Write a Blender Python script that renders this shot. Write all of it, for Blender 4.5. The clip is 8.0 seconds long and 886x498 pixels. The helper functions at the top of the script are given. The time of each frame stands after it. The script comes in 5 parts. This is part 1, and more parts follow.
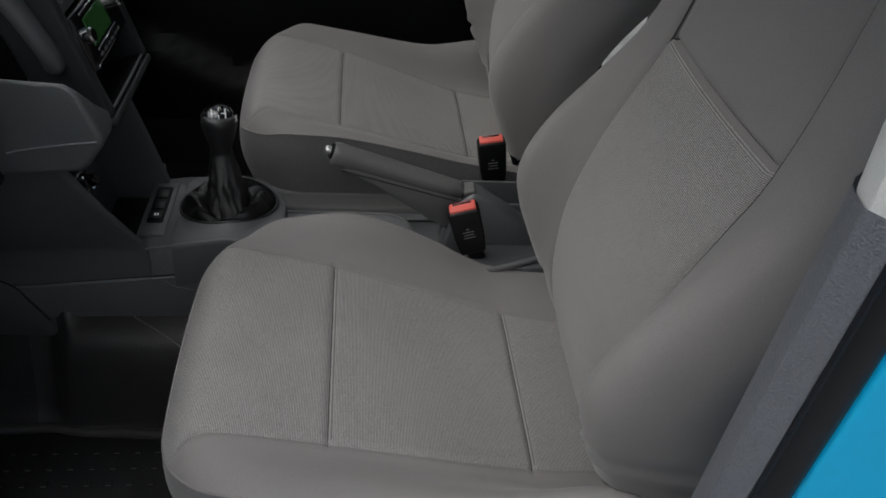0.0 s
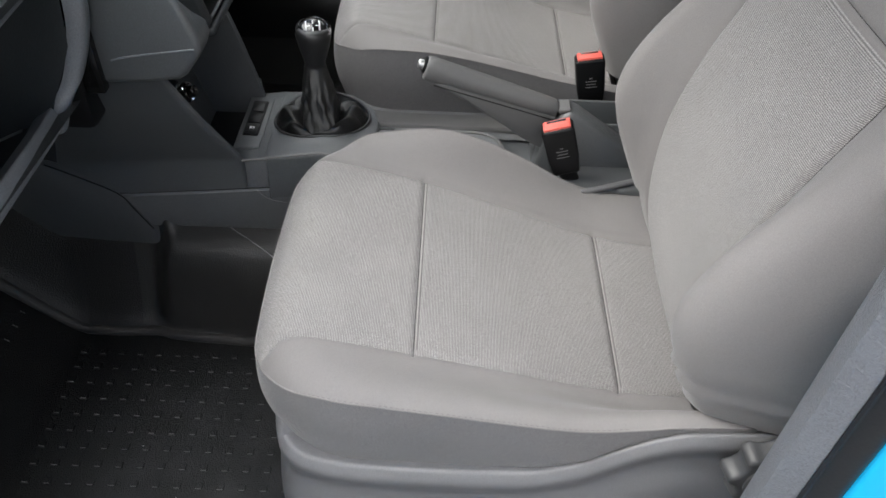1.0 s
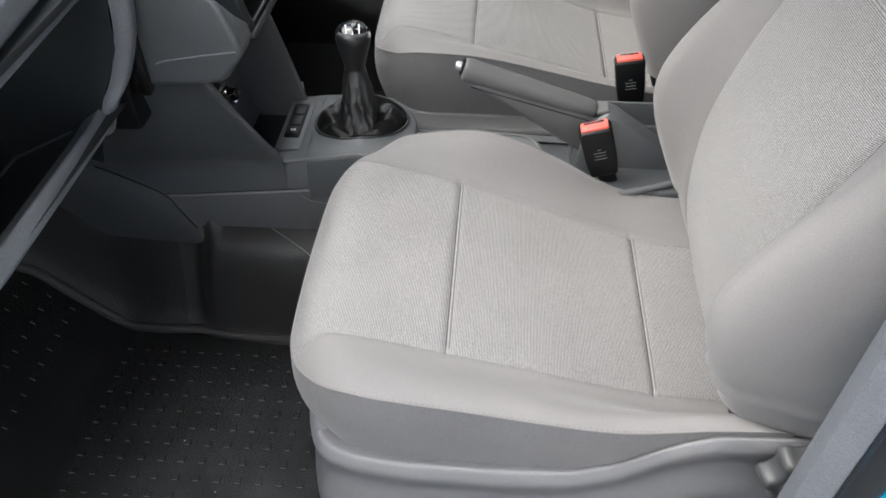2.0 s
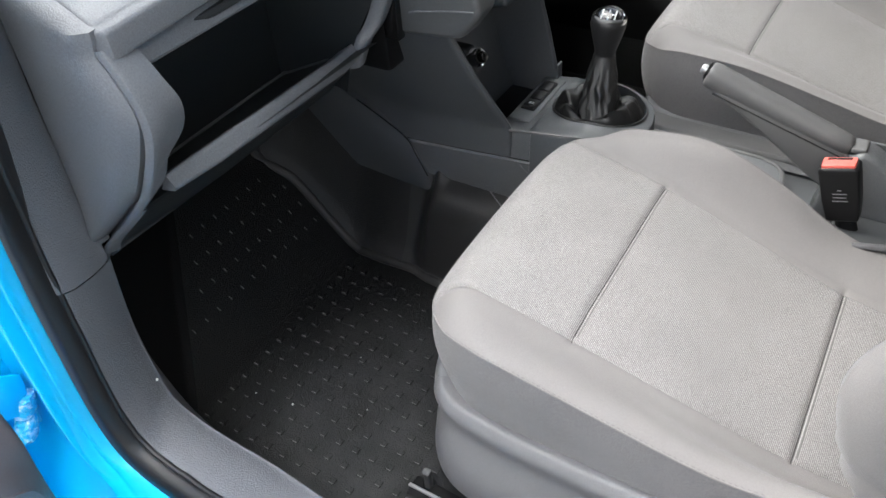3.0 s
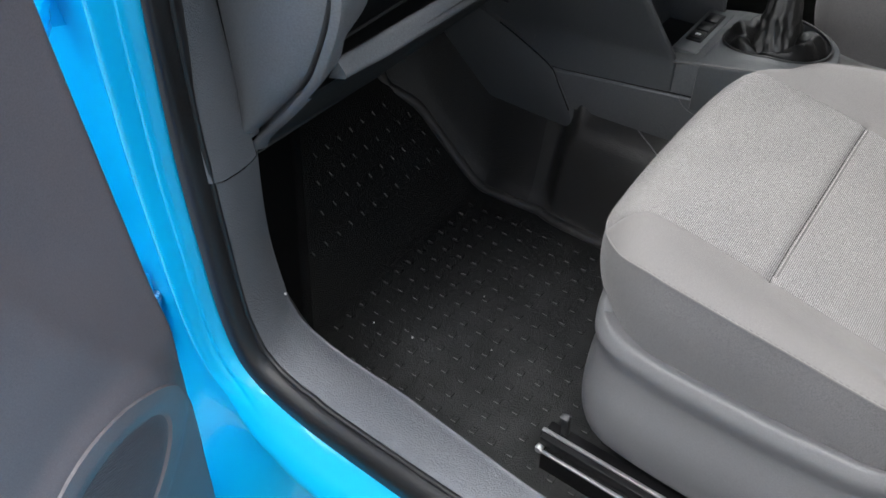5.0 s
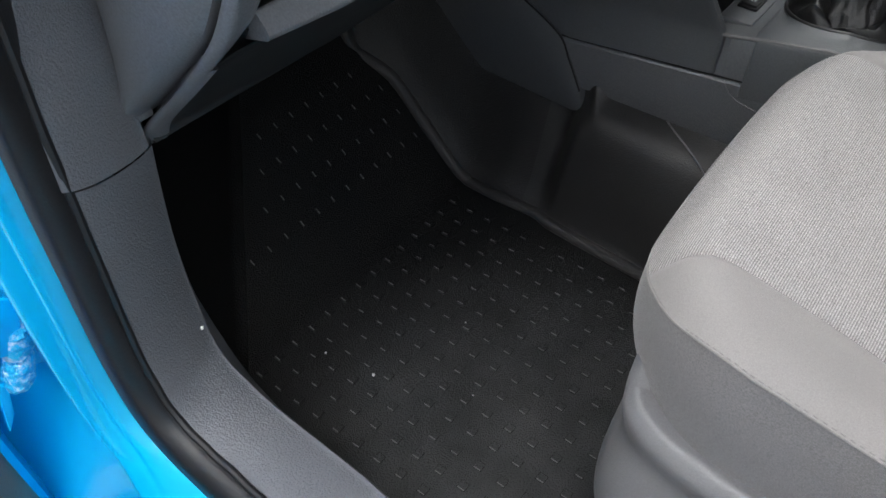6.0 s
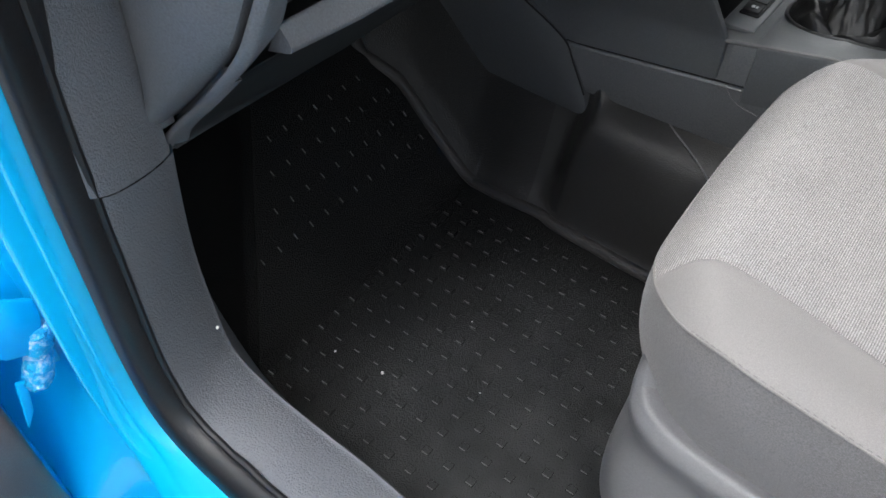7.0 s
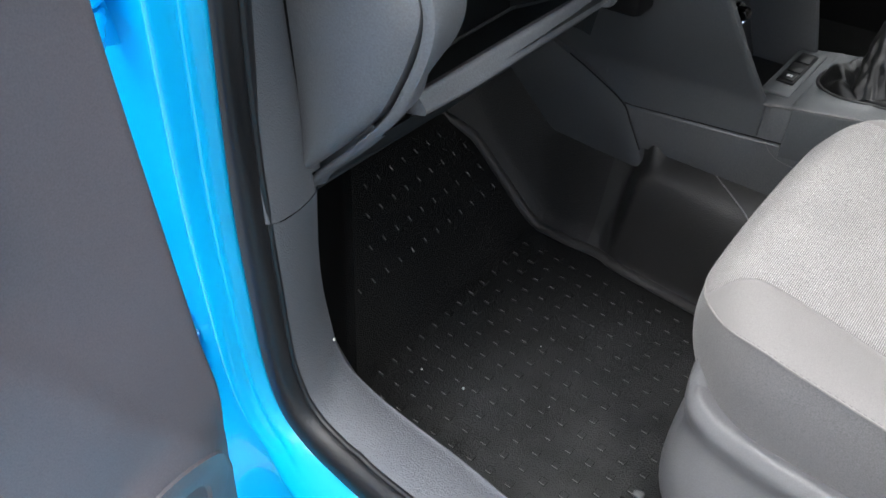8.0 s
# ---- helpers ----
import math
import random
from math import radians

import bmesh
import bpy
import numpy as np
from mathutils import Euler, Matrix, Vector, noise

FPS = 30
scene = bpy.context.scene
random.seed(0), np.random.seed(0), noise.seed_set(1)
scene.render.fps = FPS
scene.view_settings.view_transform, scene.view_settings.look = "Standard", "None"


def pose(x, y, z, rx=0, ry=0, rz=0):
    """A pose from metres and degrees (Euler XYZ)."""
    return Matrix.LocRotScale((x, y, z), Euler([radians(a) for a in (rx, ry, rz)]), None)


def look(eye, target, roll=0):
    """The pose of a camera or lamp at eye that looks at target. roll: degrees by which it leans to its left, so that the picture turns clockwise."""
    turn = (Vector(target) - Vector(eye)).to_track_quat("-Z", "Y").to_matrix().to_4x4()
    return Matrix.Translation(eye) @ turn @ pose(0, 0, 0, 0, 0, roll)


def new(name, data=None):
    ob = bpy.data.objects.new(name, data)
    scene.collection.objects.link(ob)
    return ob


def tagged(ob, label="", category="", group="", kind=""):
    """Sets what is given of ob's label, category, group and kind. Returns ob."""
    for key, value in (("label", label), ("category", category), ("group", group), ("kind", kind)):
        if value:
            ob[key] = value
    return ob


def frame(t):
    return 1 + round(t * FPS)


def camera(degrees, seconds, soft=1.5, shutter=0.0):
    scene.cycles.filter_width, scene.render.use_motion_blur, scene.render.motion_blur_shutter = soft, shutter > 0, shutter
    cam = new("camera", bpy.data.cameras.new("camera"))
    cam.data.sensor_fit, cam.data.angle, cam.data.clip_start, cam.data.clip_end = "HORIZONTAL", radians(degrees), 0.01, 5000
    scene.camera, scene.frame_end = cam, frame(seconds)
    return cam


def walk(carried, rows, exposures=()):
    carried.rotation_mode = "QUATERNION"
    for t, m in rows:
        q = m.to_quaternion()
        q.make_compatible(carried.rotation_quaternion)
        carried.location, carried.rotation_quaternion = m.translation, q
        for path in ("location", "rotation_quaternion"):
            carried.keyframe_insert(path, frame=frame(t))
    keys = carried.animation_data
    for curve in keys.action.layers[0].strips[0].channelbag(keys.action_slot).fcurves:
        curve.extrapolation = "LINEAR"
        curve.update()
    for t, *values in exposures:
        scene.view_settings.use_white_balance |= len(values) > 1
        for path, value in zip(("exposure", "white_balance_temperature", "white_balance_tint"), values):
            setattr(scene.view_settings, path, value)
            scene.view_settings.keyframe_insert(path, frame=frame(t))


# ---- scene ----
cam = camera(59.6, 8.0, soft=1.6)
PATH = [
    (0, (0.024, -0.008, 1.013), (0.256, 1.546, -0.224), 6.0),
    (0.2, (0.012, -0.005, 1.0), (0.191, 1.498, -0.306), 6.4),
    (0.5, (0.016, -0.015, 0.989), (0.053, 1.446, -0.376), 3.3),
    (1, (0.026, -0.011, 0.988), (0.03, 1.437, -0.392), 2.3),
    (2.3, (0.058, -0.021, 0.98), (-0.204, 1.425, -0.377), -3.9),
    (2.5, (0.102, 0.0, 0.975), (-0.358, 1.396, -0.381), -5.4),
    (3, (0.198, -0.003, 0.963), (-0.644, 1.22, -0.377), -5.0),
    (3.5, (0.212, -0.043, 0.971), (-0.724, 1.146, -0.337), -5.1),
    (4, (0.251, -0.184, 0.999), (-0.691, 1.099, -0.212), -5.4),
    (4.2, (0.253, -0.229, 0.988), (-0.65, 1.092, -0.212), -5.1),
    (5.3, (0.008, 0.047, 0.813), (-0.926, 1.095, -0.612), -4.1),
    (5.5, (-0.024, 0.099, 0.773), (-0.92, 1.163, -0.664), -2.8),
    (6, (-0.049, 0.113, 0.743), (-0.907, 1.198, -0.701), -0.9),
    (6.5, (-0.056, 0.112, 0.746), (-0.906, 1.189, -0.709), -0.8),
    (7, (-0.052, 0.099, 0.761), (-0.902, 1.181, -0.69), -0.7),
    (7.5, (-0.051, 0.085, 0.77), (-0.889, 1.181, -0.678), -0.5),
    (7.7, (-0.049, 0.065, 0.785), (-0.89, 1.178, -0.648), -0.2),
    (7.8, (-0.037, 0.045, 0.801), (-0.914, 1.166, -0.604), -0.7),
    (7.9, (-0.019, 0.019, 0.819), (-0.96, 1.128, -0.554), -2.2),
    (8, (-0.01, -0.029, 0.845), (-1.005, 1.066, -0.5), -2.8),
]
EXPOSURES = [(0.0, -0.1), (0.3, 0.5), (1.0, 1.25), (2.3, 1.65), (3.0, 1.75), (4.2, 1.6), (5.5, 1.2), (6.5, 1.5), (7.5, 1.55), (8.0, 1.7)]
walk(cam, [(t, look(eye, target, roll)) for t, eye, target, roll in PATH], EXPOSURES)

# ---------------------------------------------------------------- light
world = bpy.data.worlds.new("sky")
scene.world = world
world.use_nodes = True
wn, wl = world.node_tree.nodes, world.node_tree.links
SUN_UP, SUN_ROUND = 45.0, 270.0
sky = wn.new("ShaderNodeTexSky")
sky.sky_type, sky.sun_disc = "NISHITA", False
sky.sun_elevation, sky.sun_rotation = radians(SUN_UP), radians(SUN_ROUND)
clouds = wn.new("ShaderNodeTexNoise")
clouds.inputs["Scale"].default_value, clouds.inputs["Detail"].default_value = 2.6, 6.0
clouds.inputs["Roughness"].default_value = 0.55
ramp = wn.new("ShaderNodeValToRGB")
ramp.color_ramp.elements[0].position, ramp.color_ramp.elements[1].position = 0.45, 0.54
mixer = wn.new("ShaderNodeMix")
mixer.data_type = "RGBA"
wl.new(clouds.outputs["Fac"], ramp.inputs["Fac"])
wl.new(ramp.outputs["Color"], mixer.inputs["Factor"])
wl.new(sky.outputs["Color"], mixer.inputs["A"])
# an overcast dome, far brighter overhead than at the horizon
place = wn.new("ShaderNodeTexCoord")
split = wn.new("ShaderNodeSeparateXYZ")
dome = wn.new("ShaderNodeValToRGB")
dome.color_ramp.elements[0].position, dome.color_ramp.elements[0].color = 0.0, (0.035, 0.035, 0.036, 1)
dome.color_ramp.elements[1].position, dome.color_ramp.elements[1].color = 0.85, (1.0, 1.0, 1.0, 1)
mid_sky = dome.color_ramp.elements.new(0.35)
mid_sky.color = (0.085, 0.085, 0.087, 1)
high_sky = dome.color_ramp.elements.new(0.6)
high_sky.color = (0.36, 0.36, 0.36, 1)
gain = wn.new("ShaderNodeMix")
gain.data_type, gain.blend_type = "RGBA", "MULTIPLY"
gain.inputs["Factor"].default_value = 1.0
gain.inputs["B"].default_value = (36.0, 35.4, 34.9, 1)
wl.new(place.outputs["Generated"], split.inputs["Vector"])
wl.new(split.outputs["Z"], dome.inputs["Fac"])
wl.new(dome.outputs["Color"], gain.inputs["A"])
wl.new(gain.outputs["Result"], mixer.inputs["B"])
wn["Background"].inputs["Strength"].default_value = 0.15
wl.new(mixer.outputs["Result"], wn["Background"].inputs["Color"])

sun = new("sun", bpy.data.lights.new("sun", "SUN"))
sun.data.energy, sun.data.angle, sun.data.color = 1.6, radians(34), (1.0, 0.96, 0.9)
sun.matrix_world = look((-1.5, 0.3, 1.9), (0.0, 0.3, 0.4))


# ---------------------------------------------------------------- materials
def material(name, color, rough=0.6, metal=0.0, grain=None, bump=0.0, vary=0.12, stain=None, coat=0.0, spec=0.5,
             sheen=0.0, waves=None, fleck=0.25, lit_dust=None, deep=1.0):
    """grain: size of the fine relief in metres; vary: how far the base colour wanders; stain: (colour, size, share);
    waves: (axis, pitch in metres, depth); lit_dust: (colour, middle, radius) of a dusty patch, paled to paint in door
    light;
    deep: how far the grain stands out."""
    m = bpy.data.materials.new(name)
    m.use_nodes = True
    n, l = m.node_tree.nodes, m.node_tree.links
    b = n["Principled BSDF"]
    b.inputs["Roughness"].default_value, b.inputs["Metallic"].default_value = rough, metal
    b.inputs["Specular IOR Level"].default_value = spec
    b.inputs["Coat Weight"].default_value, b.inputs["Coat Roughness"].default_value = coat, 0.04
    b.inputs["Sheen Weight"].default_value, b.inputs["Sheen Roughness"].default_value = sheen, 0.4
    where = n.new("ShaderNodeTexCoord")
    big = n.new("ShaderNodeTexNoise")
    big.inputs["Scale"].default_value, big.inputs["Detail"].default_value = 7.0, 5.0
    l.new(where.outputs["Object"], big.inputs["Vector"])
    low, high = [tuple(min(1, c * k) for c in color) + (1,) for k in (1 - vary, 1 + vary)]
    tone = n.new("ShaderNodeValToRGB")
    tone.color_ramp.elements[0].color, tone.color_ramp.elements[1].color = low, high
    tone.color_ramp.elements[0].position, tone.color_ramp.elements[1].position = 0.3, 0.7
    l.new(big.outputs["Fac"], tone.inputs["Fac"])
    out = tone.outputs["Color"]
    relief = []
    if grain:
        fine = n.new("ShaderNodeTexNoise")
        fine.inputs["Scale"].default_value, fine.inputs["Detail"].default_value = 1.0 / grain, 3.0
        l.new(where.outputs["Object"], fine.inputs["Vector"])
        relief.append((fine.outputs["Fac"], bump, grain * deep))
        mix = n.new("ShaderNodeMix")
        mix.data_type, mix.blend_type = "RGBA", "OVERLAY"
        mix.inputs["Factor"].default_value = fleck
        l.new(out, mix.inputs["A"])
        l.new(fine.outputs["Fac"], mix.inputs["B"])
        out = mix.outputs["Result"]
        rr = n.new("ShaderNodeMapRange")
        rr.inputs["To Min"].default_value, rr.inputs["To Max"].default_value = max(0.02, rough - 0.08), min(1, rough + 0.08)
        l.new(big.outputs["Fac"], rr.inputs["Value"])
        l.new(rr.outputs["Result"], b.inputs["Roughness"])
    if waves:
        axis, pitch, depth = waves
        wave = n.new("ShaderNodeTexWave")
        wave.bands_direction = axis
        wave.inputs["Scale"].default_value = 0.314 / pitch
        wave.inputs["Distortion"].default_value, wave.inputs["Detail"].default_value = 0.25, 2.0
        wave.inputs["Detail Scale"].default_value = 6.0
        l.new(where.outputs["Object"], wave.inputs["Vector"])
        relief.append((wave.outputs["Fac"], depth, pitch))
        mix = n.new("ShaderNodeMix")
        mix.data_type, mix.blend_type = "RGBA", "OVERLAY"
        mix.inputs["Factor"].default_value = 0.4
        l.new(out, mix.inputs["A"])
        l.new(wave.outputs["Fac"], mix.inputs["B"])
        out = mix.outputs["Result"]
    if stain:
        colour, size, share = stain
        spots = n.new("ShaderNodeTexNoise")
        spots.inputs["Scale"].default_value, spots.inputs["Detail"].default_value = 1.0 / size, 8.0
        spots.inputs["Roughness"].default_value = 0.7
        l.new(where.outputs["Object"], spots.inputs["Vector"])
        cut = n.new("ShaderNodeMapRange")
        cut.inputs["From Min"].default_value, cut.inputs["From Max"].default_value = 0.72 - share, 0.85 - share * 0.5
        l.new(spots.outputs["Fac"], cut.inputs["Value"])
        mix = n.new("ShaderNodeMix")
        mix.data_type = "RGBA"
        l.new(cut.outputs["Result"], mix.inputs["Factor"])
        l.new(out, mix.inputs["A"])
        mix.inputs["B"].default_value = tuple(colour) + (1,)
        out = mix.outputs["Result"]
    if lit_dust:
        colour, middle, radius = lit_dust
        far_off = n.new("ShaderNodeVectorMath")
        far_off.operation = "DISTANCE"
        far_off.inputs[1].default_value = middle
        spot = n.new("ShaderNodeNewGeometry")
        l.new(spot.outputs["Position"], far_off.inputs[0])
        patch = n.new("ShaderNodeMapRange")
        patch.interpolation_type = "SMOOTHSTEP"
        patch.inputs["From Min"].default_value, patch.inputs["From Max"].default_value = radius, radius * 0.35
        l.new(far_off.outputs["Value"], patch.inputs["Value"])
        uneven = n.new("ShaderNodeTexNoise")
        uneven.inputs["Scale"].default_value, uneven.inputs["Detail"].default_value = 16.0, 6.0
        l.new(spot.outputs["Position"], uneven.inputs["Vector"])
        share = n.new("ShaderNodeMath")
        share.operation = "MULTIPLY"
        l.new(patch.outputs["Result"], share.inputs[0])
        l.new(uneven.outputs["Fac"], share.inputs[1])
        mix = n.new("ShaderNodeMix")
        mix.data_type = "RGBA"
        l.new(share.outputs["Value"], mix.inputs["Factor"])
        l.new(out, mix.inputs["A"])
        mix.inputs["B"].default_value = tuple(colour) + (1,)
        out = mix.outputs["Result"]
    l.new(out, b.inputs["Base Color"])
    last = None
    for value, strength, size in relief:
        bm_node = n.new("ShaderNodeBump")
        bm_node.inputs["Strength"].default_value, bm_node.inputs["Distance"].default_value = strength, size
        l.new(value, bm_node.inputs["Height"])
        if last:
            l.new(last, bm_node.inputs["Normal"])
        last = bm_node.outputs["Normal"]
    if last:
        l.new(last, b.inputs["Normal"])
    return m


CLOTH = material("ribbed seat cloth", (0.250, 0.239, 0.236), 0.95, grain=0.0012, bump=0.5, vary=0.07, spec=0.15, sheen=0.15, fleck=0.75,
                 waves=("X", 0.0017, 0.28))
CLOTH_BACK = material("ribbed backrest cloth", (0.250, 0.239, 0.236), 0.95, grain=0.0012, bump=0.5, vary=0.07, spec=0.15, fleck=0.75,
                      sheen=0.15, waves=("Z", 0.0017, 0.28))
PLAIN = material("plain seat cloth", (0.214, 0.203, 0.200), 0.92, fleck=0.28, grain=0.0008, bump=0.35, vary=0.05, spec=0.15, sheen=0.2)
# fuzzier cloth of the side walls, with their shade put into the tone
FELT = material("felted side cloth", (0.165, 0.160, 0.160), 0.95, fleck=0.5, grain=0.0011, bump=0.5, vary=0.10, spec=0.12, sheen=0.2)
THREAD = material("seam thread", (0.15, 0.145, 0.14), 0.9, grain=0.001, bump=0.3, vary=0.1)
GROOVE = material("seam groove", (0.05, 0.048, 0.046), 0.95)
SHELL = material("seat shell plastic", (0.150, 0.149, 0.154), 0.44, grain=0.0014, bump=0.25, vary=0.06, spec=0.6)
DASH = material("dashboard plastic", (0.070, 0.075, 0.078), 0.44, grain=0.0015, bump=0.35, vary=0.08, spec=0.9, fleck=0.4)
TRIM = material("pillar trim plastic", (0.138, 0.145, 0.161), 0.45, grain=0.0020, bump=0.5, vary=0.08, spec=0.5, deep=1.5)
UPPER_DASH = material("upper dashboard plastic", (0.131, 0.139, 0.152), 0.46, grain=0.0018, bump=0.3, vary=0.07, spec=0.85, fleck=0.4)
# darker copy of the dash plastic, shade of recesses and underside painted in
KNEE = material("shaded dash plastic", (0.021, 0.024, 0.026), 0.5, grain=0.0015, bump=0.3, vary=0.1, spec=0.3)
ROLL = material("highlit rubber edge", (0.030, 0.029, 0.028), 0.45, grain=0.0022, bump=0.7, vary=0.25, spec=0.5)
# door plastic made near-black, the far side's shade put into its colour
FAR = material("darkened door plastic", (0.006, 0.0062, 0.0066), 0.5, grain=0.0015, bump=0.2, vary=0.1, spec=0.25)
CONSOLE = material("console plastic", (0.105, 0.110, 0.114), 0.41, grain=0.0018, bump=0.45, fleck=0.4, vary=0.08, spec=0.85,
                   stain=((0.12, 0.12, 0.115), 0.03, 0.06))
DARK = material("black plastic", (0.007, 0.007, 0.0075), 0.42, grain=0.001, bump=0.15, vary=0.1, spec=0.3)
GLOSS = material("gloss black plastic", (0.008, 0.008, 0.008), 0.12, vary=0.1)
# dusty patch also paints in the door light; the toe end stays black
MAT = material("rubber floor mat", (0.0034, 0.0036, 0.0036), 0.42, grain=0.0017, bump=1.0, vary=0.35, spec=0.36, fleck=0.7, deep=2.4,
               stain=((0.014, 0.014, 0.0135), 0.11, 0.18), lit_dust=((0.100, 0.102, 0.101), (-0.22, 0.51, -0.02), 0.37))
ARCH = material("black footwell carpet", (0.006, 0.006, 0.006), 0.95, grain=0.0025, bump=0.6, vary=0.2, spec=0.1)
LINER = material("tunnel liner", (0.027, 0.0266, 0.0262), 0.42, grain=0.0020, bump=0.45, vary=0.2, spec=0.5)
# tunnel liner again, darker: footwell shade put into the colour
TOE = material("shaded toe side liner", (0.0135, 0.0133, 0.013), 0.5, grain=0.0022, bump=0.7, vary=0.2, spec=0.45)
RUBBER = material("seal rubber", (0.012, 0.0125, 0.014), 0.42, grain=0.003, bump=0.08, vary=0.2)
PAINT = material("blue paint", (0.0, 0.46, 0.80), 0.40, vary=0.03, coat=0.8, spec=0.25)
PAINT_CHIP = material("flaked blue paint", (0.0, 0.38, 0.66), 0.5, grain=0.004, bump=0.8, vary=0.1,
                      stain=((0.85, 0.80, 0.82), 0.010, 0.25))
DOOR = material("door card plastic", (0.130, 0.118, 0.130), 0.5, grain=0.0013, bump=0.2, vary=0.08)
LEATHER = material("black leather", (0.009, 0.009, 0.0088), 0.40, grain=0.0016, bump=0.5, vary=0.3, spec=0.55)
KNOB = material("satin knob plastic", (0.018, 0.018, 0.0185), 0.38, grain=0.0012, bump=0.15, vary=0.1)
# pale tone of the stud edges, a highlight put into the colour
STUD = material("lit stud edge", (0.18, 0.18, 0.176), 0.36, grain=0.002, bump=0.1, vary=0.3)
GRIP = material("grip plastic", (0.118, 0.117, 0.116), 0.5, grain=0.0009, bump=0.25, vary=0.06)
CHROME = material("chrome", (0.75, 0.75, 0.75), 0.12, metal=1.0, vary=0.02)
STEEL = material("rail steel", (0.55, 0.55, 0.55), 0.40, metal=0.8, grain=0.002, bump=0.1, vary=0.15)
WHEEL = material("dark grey wheel plastic", (0.055, 0.056, 0.058), 0.40, grain=0.0012, bump=0.15, vary=0.08, spec=0.5)
RED = material("red button plastic", (0.74, 0.13, 0.10), 0.4, grain=0.002, bump=0.05, vary=0.06)
WHITE = material("white print", (0.75, 0.75, 0.75), 0.5, vary=0.02)
PALE = material("pale pillar trim", (0.62, 0.62, 0.61), 0.6, grain=0.0015, bump=0.15, vary=0.03)
ASPHALT = material("asphalt", (0.105, 0.104, 0.100), 0.9, grain=0.008, bump=0.6, vary=0.25)
HEADLINING = material("headlining", (0.36, 0.36, 0.345), 0.95, grain=0.002, bump=0.3, vary=0.04)
SCREEN = material("green display", (0.015, 0.045, 0.015), 0.25, vary=0.1)
SCREEN.node_tree.nodes["Principled BSDF"].inputs["Emission Color"].default_value = (0.03, 0.14, 0.03, 1)
SCREEN.node_tree.nodes["Principled BSDF"].inputs["Emission Strength"].default_value = 0.08
GLASS = bpy.data.materials.new("tinted window glass")
GLASS.use_nodes = True
gn, gl = GLASS.node_tree.nodes, GLASS.node_tree.links
clear, shine, both = gn.new("ShaderNodeBsdfTransparent"), gn.new("ShaderNodeBsdfGlossy"), gn.new("ShaderNodeMixShader")
clear.inputs["Color"].default_value = (0.90, 0.92, 0.91, 1)
shine.inputs["Roughness"].default_value, both.inputs["Fac"].default_value = 0.02, 0.06
gl.new(clear.outputs["BSDF"], both.inputs[1])
gl.new(shine.outputs["BSDF"], both.inputs[2])
gl.new(both.outputs["Shader"], gn["Material Output"].inputs["Surface"])


# ---------------------------------------------------------------- mesh tools
def V(*c):
    return Vector(c)


def finish(bm, name, mat, angle=40):
    me = bpy.data.meshes.new(name)
    bm.to_mesh(me)
    bm.free()
    me.materials.append(mat)
    for p in me.polygons:
        p.use_smooth = True
    me.set_sharp_from_angle(angle=radians(angle))
    return me


def part(name, bm, mat, parent=None, label="", angle=40):
    ob = new(name, finish(bm, name, mat, angle))
    ob.parent = parent
    if label:
        ob["label"] = label
    return ob


def thing(name, label, category, group="", kind="", at=(0, 0, 0)):
    ob = new(name)
    ob.location = at
    ob.empty_display_size = 0.05
    return tagged(ob, label, category, group, kind)


def solo(name, bm, mat, label, category, group="", kind="", angle=40):
    return tagged(new(name, finish(bm, name, mat, angle)), label, category, group, kind)


def curve_through(points, per=6, closed=False):
    """Catmull-Rom through points (tuples of any length)."""
    p = [np.array(q, float) for q in points]
    n = len(p)
    out = []
    for i in range(n if closed else n - 1):
        if closed:
            a, b, c, d = p[i - 1], p[i], p[(i + 1) % n], p[(i + 2) % n]
        else:
            a, b, c, d = p[max(i - 1, 0)], p[i], p[i + 1], p[min(i + 2, n - 1)]
        for k in range(per):
            t = k / per
            out.append(0.5 * (2 * b + (c - a) * t + (2 * a - 5 * b + 4 * c - d) * t * t + (3 * b - a - 3 * c + d) * t ** 3))
    if not closed:
        out.append(p[-1])
    return out


def grid(rows, closed=False, flip=False, caps=False):
    """A sheet or tube through rows of points."""
    bm = bmesh.new()
    vs = [[bm.verts.new(q) for q in r] for r in rows]
    m = len(rows[0])
    for i in range(len(vs) - 1):
        for j in range(m if closed else m - 1):
            k = (j + 1) % m
            f = (vs[i][j], vs[i + 1][j], vs[i + 1][k], vs[i][k])
            bm.faces.new(f[::-1] if flip else f)
    if caps:
        bm.faces.new(vs[0] if not flip else vs[0][::-1])
        bm.faces.new(vs[-1][::-1] if not flip else vs[-1])
    return bm


def box(x0, y0, z0, x1, y1, z1, bevel=0.003, segments=2, m=None):
    bm = bmesh.new()
    bmesh.ops.create_cube(bm, size=1)
    for v in bm.verts:
        v.co = V(x0 + (v.co.x + 0.5) * (x1 - x0), y0 + (v.co.y + 0.5) * (y1 - y0), z0 + (v.co.z + 0.5) * (z1 - z0))
    if bevel:
        bmesh.ops.bevel(bm, geom=bm.edges[:], offset=bevel, segments=segments, affect="EDGES", profile=0.5)
    if m:
        bm.transform(m)
    return bm


